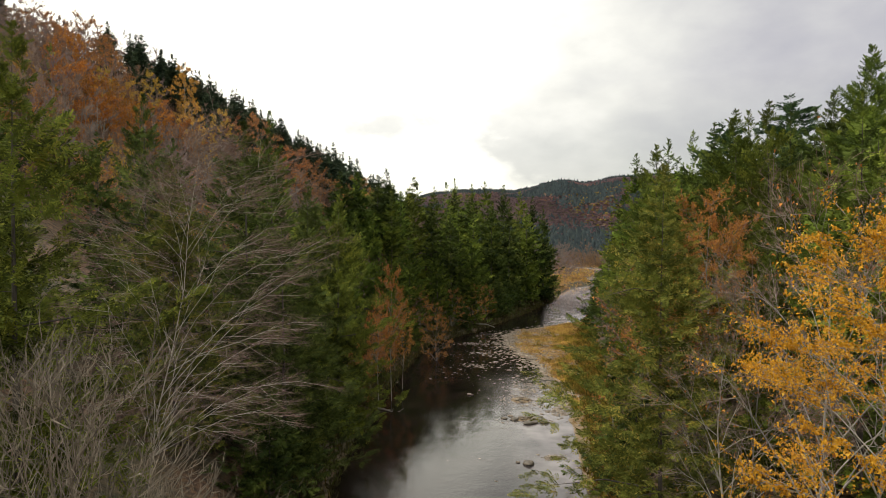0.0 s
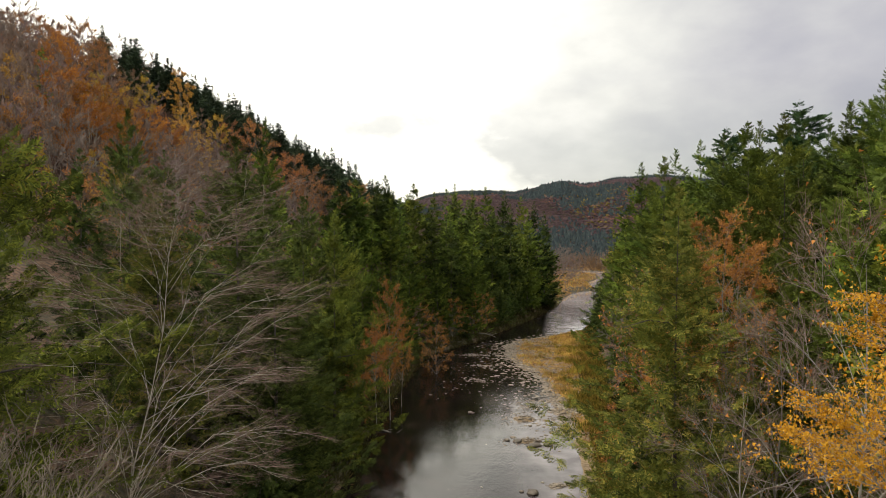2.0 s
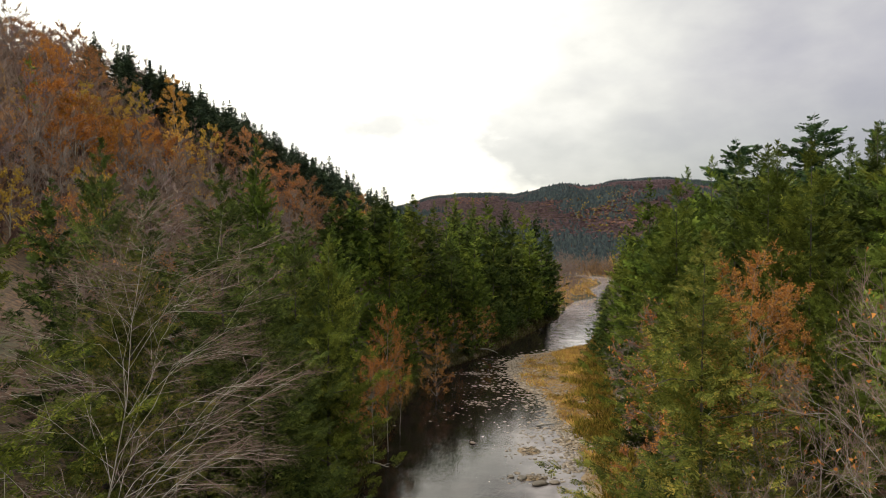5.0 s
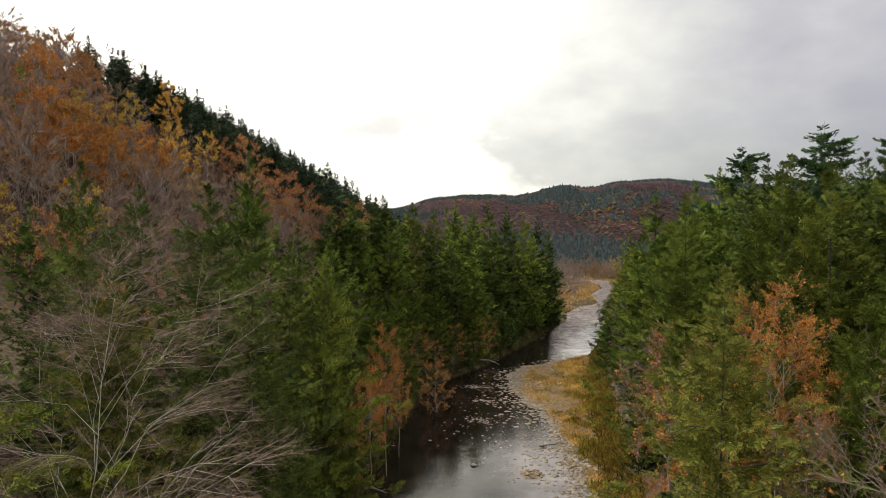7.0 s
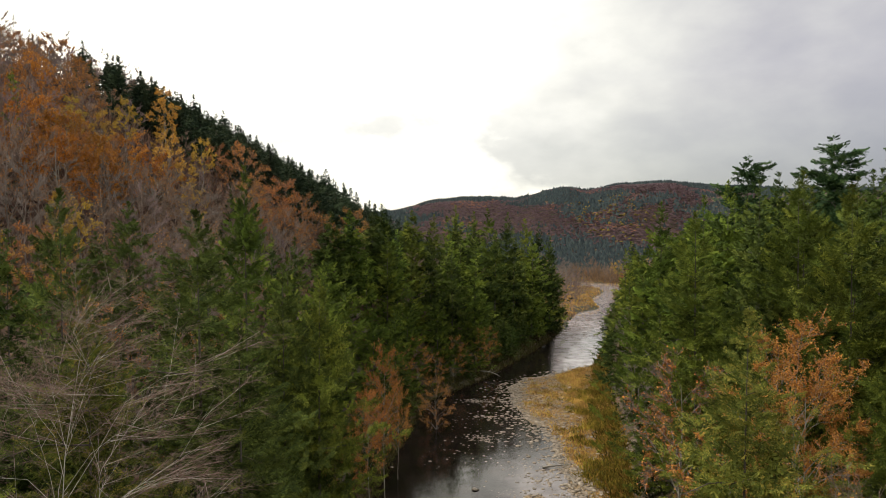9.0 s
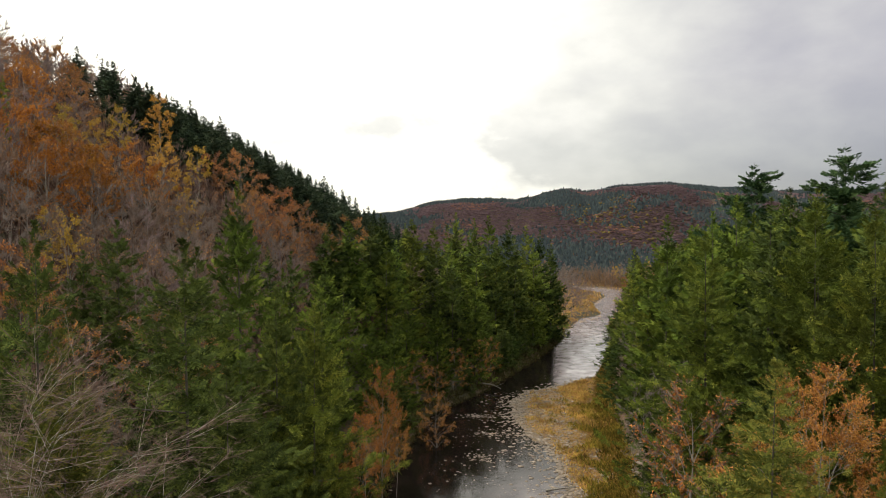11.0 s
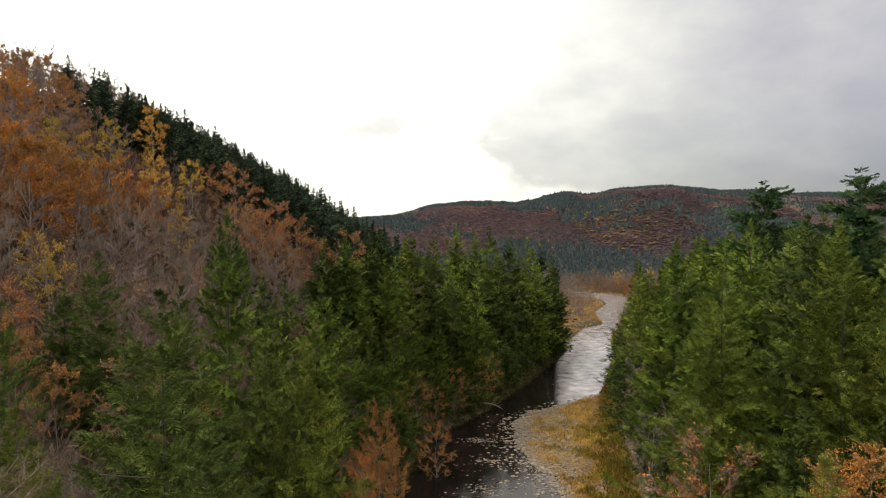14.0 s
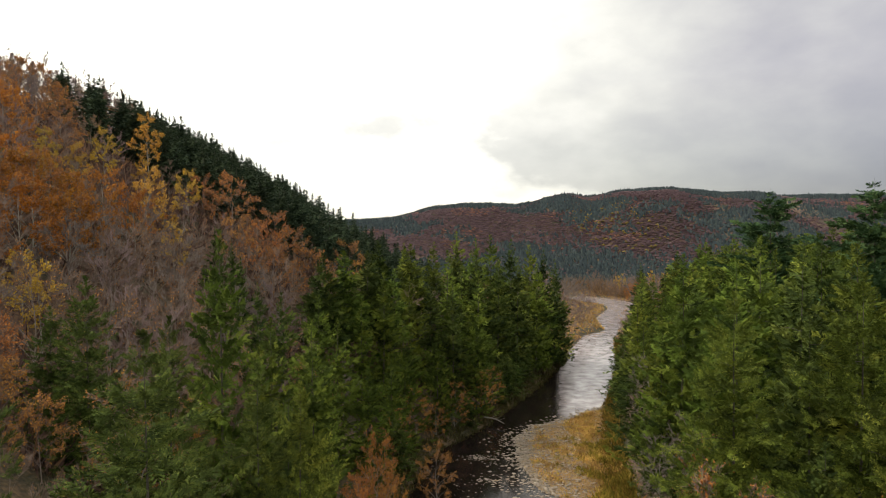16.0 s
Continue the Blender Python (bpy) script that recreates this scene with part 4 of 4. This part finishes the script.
# ---- left bank stand ----
rng = random.Random(5)
for y in np.arange(50, 236, 4.4):
    for lane in (1.8, 7.0, 13, 19.5):
        x = float(np.interp(y, LEFT_Y, LEFT_X)) - lane - rng.uniform(-0.8, 1.4)
        yy = y + rng.uniform(-1.8, 1.8)
        if not clear(x, yy, 3.0 if lane < 2 else 4.6) or (lane > 10 and y < 145 and rng.random() < 0.3):
            continue
        k = rng.random()
        if lane > 10 and y < 138:
            plant(rng.choice(BARE_FAR + [BEECH_SLOPE[0]]) if k < 0.7 else rng.choice(HEM_FAR), x, yy, rng.uniform(0.6, 0.85))
        elif lane < 2:
            plant(rng.choice([HEM_LOW[0], HEM_LOW[0], HEM_LOW[0], ORA[1]]) if y > 92 else HEM_LOW[0], x - 1.4, yy, rng.uniform(0.5, 0.85))
        elif k < 0.10:
            plant(rng.choice(BARE), x, yy, rng.uniform(0.9, 1.1))
        elif k < 0.13:
            plant(ORA[1], x, yy, rng.uniform(0.9, 1.2))
        elif lane > 15 and y > 110:
            plant(rng.choice(HEM_INNER), x, yy, rng.uniform(0.9, 1.1))
        elif y > 165:
            plant(rng.choice(HEM_FAR), x, yy, rng.uniform(0.95, 1.22))
        else:
            plant(rng.choice(HEM if y < 130 else HEM_FAR), x, yy, rng.uniform(0.8, 1.08))

# ---- left hillside woods ----
spruces = 0
for n in range(5200):
    y = rng.uniform(82, 335)
    u = rng.uniform(14, 160)
    x = float(np.interp(y, FOOT_Y, FOOT_X)) - u
    dark = y > (174 if x > -0.36 * y else 188)
    if x < -0.66 * y - 10 or (y > 262 and x > -0.17 * y) or not clear(x, y, 4.9 if dark else (4.9 if y < 150 else 5.8)):
        continue
    k = rng.random()
    if dark:
        if x < -0.40 * y and y < 240:
            plant(rng.choice(BARE_FAR + [BEECH_SLOPE[0], SPR[0]]), x, y, rng.uniform(0.75, 1.0))
        elif spruces < 290 and x > -0.42 * y:
            s = rng.uniform(0.8, 1.05)
            plant(rng.choice(SPR), x, y, s, tall=crest_scale(x, y, s) / s * rng.uniform(0.86, 1.0))
            spruces += 1
    elif y > 150 and k > 0.17:
        plant(rng.choice(BARE_FAR), x, y, rng.uniform(0.55, 0.75))
    elif k < 0.03:
        plant(rng.choice(HEM_FAR), x, y, rng.uniform(0.5, 0.62))
    elif k < 0.05:
        plant(ORA[0], x, y, rng.uniform(0.65, 0.9))
    elif k < 0.17:
        plant(BEECH_SLOPE[0], x, y, rng.uniform(0.8, 1.1))
    elif k < 0.21:
        plant(YEL[0], x, y, rng.uniform(0.6, 0.8))
    else:
        plant(rng.choice(BARE if y < 95 else BARE_FAR), x, y, rng.uniform(0.85, 1.1))

# ---- right bank woods ----
for n in range(1500):
    y = rng.uniform(34, 265)
    w = rng.uniform(1.5, 52)
    x = float(np.interp(y, BANK_Y, BANK_X)) + w
    if x > 0.73 * y + 9 or not clear(x, y, 4.8 if w < 6 else 5.9):
        continue
    k = rng.random()
    if w < 5 and k < 0.3:
        plant(rng.choice([ORA[1], BARE[0], BARE[2]]), x, y, rng.uniform(0.55, 0.8))
    elif w < 5:
        plant(HEM_LOW[0], x + rng.uniform(0.6, 3.4), y, rng.uniform(0.45, 1.2))
    elif k < 0.05:
        plant(rng.choice(BARE), x, y, rng.uniform(0.9, 1.1))
    else:
        plant(rng.choice([HEM_INNER[0], HEM_INNER[0], HEM_INNER[1]] if w > 16 else [HEM[1], HEM[2], HEM[1], HEM[2], HEM[0]] if y < 125 else HEM_FAR), x + (1.5 if w < 8 else 0), y, rng.uniform(0.72, 1.12))


# leafless trees on the flat past the bend
for x, y in ((52, 262), (57, 270), (60, 281), (48, 268), (64, 292), (55, 288), (68, 301), (44, 280), (72, 312), (60, 306), (128, 395), (120, 402), (137, 402), (145, 396), (132, 412), (112, 408)):
    plant(rng.choice(BARE_FAR), x, y, rng.uniform(0.8, 1.05))
for x, y in ((118, 372 + 22), (126, 405), (140, 388), (150, 392)):
    plant(ORA[0], x, y, rng.uniform(0.7, 0.9))


for n in range(130):
    y = rng.uniform(300, 452)
    x = rng.uniform(0.16, 0.40) * (y - 22)
    if x > float(np.interp(y, LEFT_Y, LEFT_X)) - 7 and x < float(np.interp(y, RIGHT_Y, RIGHT_X)) + 7 or not clear(x, y, 5.0):
        continue
    plant(rng.choice([BARE_FAR[0], BARE_FAR[1], BARE_FAR[2], BARE_FAR[3], YEL[0], YEL[0]] if y > 372 else [BARE_FAR[1]]), x, y, rng.uniform(0.75, 1.15))

# ---- distant woods ----
def far_woods(name, label, mat, pick, count, seed, tall, wide, pointed):
    """A far canopy: one small uneven crown for every tree."""
    r = np.random.default_rng(seed)
    if pointed:
        a = np.arange(5) * 1.2566
        bv = np.concatenate([np.stack([np.cos(a), np.sin(a), a * 0 - 0.5], -1), [[0, 0, 0.5]]])
        bf = np.array([[k, (k + 1) % 5, 5] for k in range(5)])
    else:
        bv = np.array([[1, 0, -0.3], [0, 1, 0.2], [-1, 0, -0.2], [0, -1, 0.3], [0, 0, 1], [0.5, -0.5, -1]], float)
        bf = np.array([[0, 2, 4], [1, 3, 4], [0, 1, 5], [2, 3, 4], [1, 2, 4], [3, 0, 4]])
    x, y = pick(r, count)
    n = len(x)
    ht = tall * r.uniform(0.55, 1.25, n)
    wd = wide * r.uniform(0.7, 1.25, n)
    jit = 1 + r.normal(0, 0.3, (n, len(bv), 3))
    v = bv[None] * jit
    mid, half = (0.5, 1.0) if pointed else (0.32, 0.26)
    co = np.stack([x[:, None] + v[..., 0] * wd[:, None], y[:, None] + v[..., 1] * wd[:, None],
                   ground_height(x, y)[:, None] + ht[:, None] * (mid + v[..., 2] * half)], -1).reshape(-1, 3)
    f = (bf[None] + (np.arange(n) * len(bv))[:, None, None]).reshape(-1, 3)
    return tagged(new(name, mesh_of(name, co, f, mat)), label, "trees", kind="stuff")


def slope_pick(lo, hi, keep):
    def pick(r, n):
        y = r.uniform(lo, hi, n)
        x = r.uniform(-0.35, 0.85, n) * y
        ok = keep(x, y)
        return x[ok], y[ok]
    return pick


def mix_of(x, y):
    """How far conifers rule at a place: over 0 they fill it."""
    own = np.random.default_rng(len(x)).normal(0, 1, len(x))
    patch = wobble(x * 0.8, y * 0.8, 19.0) + 0.6 * wobble(x + 31, y * 1.3, 9.0) + 0.26 * own
    low = (545 + 45 * wobble(x, y, 19.0) - y) / 50
    top = np.where((y > 745) & (wobble(x, 0 * y, 24.0) > -0.2), 0.5, -9)
    return np.maximum.reduce([patch - 0.28, low + 0.6 * own, top + 0.3 * own])


def rust_patch(x, y):
    return (wobble(x + 90, y, 15.0) > 0.45) & (mix_of(x, y) < 0)


far_woods("distant_bare_woods", "distant brown leafless woods hazed purple on the far ridge", HAZED_BROWN, slope_pick(480, 812, lambda x, y: mix_of(x, y) < 0.05), 90000, 1, 1.9, 1.8, False)
far_woods("distant_conifer_woods", "distant dark green conifers hazed blue on the far ridge", HAZED_GREEN, slope_pick(465, 815, lambda x, y: mix_of(x, y) > 0), 60000, 2, 3.3, 1.6, True)
far_woods("distant_rust_woods", "distant orange and rust autumn trees", HAZED_RUST, slope_pick(500, 770, rust_patch), 14000, 3, 2.8, 1.6, False)
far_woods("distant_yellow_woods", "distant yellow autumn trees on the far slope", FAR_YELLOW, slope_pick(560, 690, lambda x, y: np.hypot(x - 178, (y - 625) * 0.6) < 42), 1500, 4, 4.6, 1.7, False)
# ---- river stones ----
def stone_mesh(seed, name="stone"):
    r = random.Random(seed)
    bm = bmesh.new()
    bmesh.ops.create_icosphere(bm, subdivisions=2, radius=0.5)
    for v in bm.verts:
        v.co *= 1 + 0.55 * noise.noise(v.co * 2.6 + Vector((seed * 3.7, 3, 1)))
        v.co.z *= 0.42
        if v.co.z > 0.17:
            v.co.z = 0.17 + (v.co.z - 0.17) * 0.3
    me = bpy.data.meshes.new(name)
    bm.to_mesh(me)
    bm.free()
    for p in me.polygons:
        p.use_smooth = True
    me.materials.append(WET_ROCK)
    return me


STONES = [stone_mesh(s) for s in range(6)]


def river_rock(x, y, size, label="grey-brown rounded river rock in shallow water", long=1.0, z=None):
    ob = new("river_rock", rng.choice(STONES))
    gz = float(ground_height(x, y)) if z is None else z
    ob.matrix_world = pose(x, y, gz + size * 0.08, 0, 0, rng.uniform(0, 360)) @ Matrix.Diagonal((size * long, size, size, 1))
    return tagged(ob, label, "rock", "rocks in the river")


for x, y, s, l in ((10.4, 66.5, 1.1, 1.4), (9.4, 66.9, 0.5, 1.0), (12.9, 80.6, 1.3, 1.6), (14.6, 80.9, 1.1, 1.2), (11.2, 82.4, 1.0, 1.5), (9.9, 83.0, 0.7, 1.3), (12.1, 83.2, 0.8, 1.1), (6.3, 95.2, 0.8, 1.3)):
    river_rock(x, y, s, z=0.0, long=l)
for n in range(150):
    y = rng.uniform(60, 165)
    a, b = float(np.interp(y, LEFT_Y, LEFT_X)), float(np.interp(y, RIGHT_Y, RIGHT_X))
    x = rng.uniform(a + 0.5, b + 1) if rng.random() < 0.5 else b + rng.uniform(-4.5, 3)
    river_rock(x, y, rng.uniform(0.3, 0.85), z=min(0.0, float(ground_height(x, y))) + 0.0)


def driftwood(x, y, length, turn, label, seed, tilt=0.0):
    """A fallen bough: a bent tapering stem with a few broken side branches."""
    r = np.random.default_rng(seed)
    root = thing("fallen_branch", label, "branch", "driftwood by the river")
    s = np.linspace(0, 1, 7)
    pts = np.stack([s * length, 0.12 * length * np.sin(s * 2.6 + seed), 0.12 + 0.05 * length * np.sin(s * 3.1)], -1)
    part("stem", tubes_mesh("stem", [(pts, 0.032 * length * (1 - 0.8 * s) + 0.02, 7)], BARK_GREY), root)
    for t in (0.35, 0.55, 0.7, 0.85):
        a = np.array([np.interp(t, s, pts[:, q]) for q in range(3)])
        d = np.array([0.7, r.choice([-1, 1]) * r.uniform(0.5, 1.0), r.uniform(0.1, 0.6)]) * length * r.uniform(0.15, 0.3)
        part("side_branch", tubes_mesh("side_branch", [(np.stack([a, a + d * 0.5 + r.normal(0, 0.05, 3), a + d]), np.array([0.05, 0.035, 0.012]), 5)], BARK_GREY), root)
    root.matrix_basis = pose(x, y, max(0.0, float(ground_height(x, y))), 0, tilt, turn)
    return root


driftwood(16.2, 102.5, 4.2, 18, "pale broken driftwood branch on the gravel bar", 3)
driftwood(18.8, 96.5, 3.0, 75, "grey driftwood branch at the edge of the bar", 5)
driftwood(12.0, 160.5, 5.5, -35, "fallen grey bough reaching from the bank into the river", 7, 4)
driftwood(-7.2, 88.0, 4.0, -20, "fallen bough hanging into the water below the hemlocks", 9, 6)


def cobbles(name, label, n, pick, lo, hi, seed):
    r = np.random.default_rng(seed)
    ico = bmesh.new()
    bmesh.ops.create_icosphere(ico, subdivisions=1, radius=0.5)
    bv = np.array([v.co[:] for v in ico.verts])
    bf = np.array([[v.index for v in f.verts] for f in ico.faces])
    ico.free()
    x, y = pick(r, n)
    n = len(x)
    s = lo * (hi / lo) ** (r.random(n) ** 1.7)
    sc = np.stack([s * r.uniform(0.8, 1.5, n), s * r.uniform(0.8, 1.3, n), s * r.uniform(0.3, 0.5, n)], -1)
    a = r.random(n) * 6.283
    v = bv[None] * (1 + r.normal(0, 0.13, (n, len(bv), 1))) * sc[:, None]
    vx = v[..., 0] * np.cos(a)[:, None] - v[..., 1] * np.sin(a)[:, None] + x[:, None]
    vy = v[..., 0] * np.sin(a)[:, None] + v[..., 1] * np.cos(a)[:, None] + y[:, None]
    vz = v[..., 2] + np.maximum(ground_height(x, y), -0.05)[:, None] + 0.03
    co = np.stack([vx, vy, vz], -1).reshape(-1, 3)
    f = (bf[None] + (np.arange(n) * len(bv))[:, None, None]).reshape(-1, 3)
    return tagged(new(name, mesh_of(name, co, f, ROCK, True)), label, "stones", kind="stuff")


def bar_pick(r, n):
    y = r.uniform(84, 172, n)
    e = np.interp(y, RIGHT_Y, RIGHT_X)
    x = e + np.where(r.random(n) < 0.72, np.abs(r.normal(0, 7.5, n)) - 1.0, -np.abs(r.normal(0, 3.0, n)) + 1.0)
    x = np.maximum(x, np.interp(y, LEFT_Y, LEFT_X) + 2.5)
    return x, y


def riffle_pick(r, n):
    y = r.uniform(46, 245, n)
    a, b = np.interp(y, LEFT_Y, LEFT_X), np.interp(y, RIGHT_Y, RIGHT_X)
    x = a + (b - a) * r.random(n)
    ok = wobble(x * 2, y * 1.4, 7.0) + 0.3 * r.normal(0, 1, n) + 0.5 * np.exp(-((y - 122) / 26) ** 2) > 0.45
    return x[ok], y[ok]


cobbles("gravel_bar_stones", "grey and tan cobbles covering the gravel bar", 8000, bar_pick, 0.16, 0.85, 3)
def islet_pick(r, n):
    at = np.array([(12.4, 82.4, 2.6, 1.1), (13.4, 92.0, 2.6, 2.4), (13.4, 68.3, 1.1, 0.7), (9.0, 116.0, 2.6, 1.4), (11.5, 128.0, 3.0, 1.8), (10.0, 139.0, 2.2, 1.2), (14.5, 100.0, 2.0, 3.0)])
    k = at[r.integers(0, len(at), n)]
    return k[:, 0] + r.normal(0, 0.75, n) * k[:, 2], k[:, 1] + r.normal(0, 0.75, n) * k[:, 3]


cobbles("islet_stones", "brown and pale stones on low gravel islets in the river", 1100, islet_pick, 0.13, 0.55, 6)
cobbles("riffle_stones", "small wet stones breaking the river surface", 2300, riffle_pick, 0.14, 0.5, 4)


# ---- dry growth on the bar and banks ----
def tufts(name, label, pick, n, mat, tall, seed, blades=9, loose=0.18):
    r = np.random.default_rng(seed)
    x, y = pick(r, n)
    i = np.repeat(np.arange(len(x)), blades)
    m = len(i)
    pos = np.stack([x[i] + r.normal(0, loose, m), y[i] + r.normal(0, loose, m), np.zeros(m)], -1)
    pos[:, 2] = ground_height(pos[:, 0], pos[:, 1])
    way = r.normal(0, 0.7, (m, 3)) + np.array([0, 0, 0.8])
    ln = tall * r.uniform(0.4, 1.3, m)
    return tagged(new(name, kite_mesh(name, kites(pos, way, ln, np.minimum(ln * 0.15, 0.3) + 0.016, r.normal(size=(m, 3))), mat)), label, "grass", kind="stuff")


def bar_grass(r, n):
    y = r.uniform(80, 168, n)
    e, b = np.interp(y, RIGHT_Y, RIGHT_X), np.interp(y, BANK_Y, BANK_X)
    x = e + (b + 2 - e) * r.random(n) ** 0.6
    ok = (ground_height(x, y) > -0.02) & (wobble(x, y * 0.4, 1.9) + 0.6 * wobble(x + 5, y * 0.5, 0.8) + r.normal(0, 0.4, n) + 0.22 * (x - e) > 0.05)
    return x[ok], y[ok]


def weed_pick(r, n):
    x, y = bar_grass(r, n * 2)
    ok = wobble(x + 3, y * 0.4, 1.3) > 0.0
    return x[ok], y[ok]


def meadow_pick(r, n):
    y = r.uniform(240, 462, n)
    e = np.interp(y, LEFT_Y, LEFT_X)
    x = e - r.random(n) * 56
    x2 = np.interp(y, RIGHT_Y, RIGHT_X) + r.random(n) * 80
    x = np.where(r.random(n) < 0.6, x, x2)
    return x, y


tufts("bar_grass", "dry yellow-tan weeds and grass on the gravel bar", bar_grass, 16000, DRY_GRASS, 0.25, 8, 7, 0.35)
tufts("bar_weeds", "taller tan and orange weeds in clumps on the gravel bar", weed_pick, 2200, DRY_GRASS, 0.62, 18, 14, 0.4)
def bush_pick(r, n):
    y = r.uniform(80, 150, n)
    b = np.interp(y, BANK_Y, BANK_X)
    x = b - np.abs(r.normal(0, 3.4, n)) + 2.6
    ok = (wobble(x, y, 1.5) > -0.1) & (x > np.interp(y, RIGHT_Y, RIGHT_X) + 1.2)
    return x[ok], y[ok]


tufts("bar_bushes", "yellow-green leafy bushes along the inner edge of the bar", bush_pick, 2300, WEED, 0.85, 21, 26, 0.42)
tufts("meadow_grass", "dry tan meadow grass along the far bend", meadow_pick, 13000, DRY_GRASS, 1.1, 9, 5)


def bank_brush(r, n):
    y = r.uniform(40, 236, n)
    x = np.interp(y, LEFT_Y, LEFT_X) - r.uniform(-0.9, 3.2, n)
    return x, y


def right_brush(r, n):
    y = r.uniform(34, 265, n)
    x = np.interp(y, BANK_Y, BANK_X) + r.uniform(-0.8, 2.5, n)
    return x, y


tufts("bank_brush", "low brown and olive brush overhanging the river bank", bank_brush, 3000, BRUSH, 0.9, 14, 8)
tufts("bank_weeds", "yellow-green weeds along the foot of the wooded bank", right_brush, 3200, WEED, 1.0, 15, 9, 0.4)


def thicket_pick(r, n):
    y = r.uniform(392, 480, n)
    x = r.uniform(-0.1, 0.6, n) * y
    ok = ((x < np.interp(y, LEFT_Y, LEFT_X) - 6) | (x > np.interp(y, RIGHT_Y, RIGHT_X) + 6)) & (wobble(x, y, 7.0) > -0.5)
    return x[ok], y[ok]


tufts("valley_thicket", "tan and rust leafless thicket on the valley floor", thicket_pick, 1300, THICKET, 8.5, 16, 26, 1.3)


def slope_brush(r, n):
    y = r.uniform(84, 216, n)
    x = np.interp(y, FOOT_Y, FOOT_X) - r.uniform(16, 175, n)
    ok = x > -0.68 * y - 12
    return x[ok], y[ok]


tufts("slope_undergrowth", "leafless mauve-brown saplings and brush under the hillside trees", slope_brush, 5200, UNDERGROWTH, 3.4, 19, 12, 0.9)
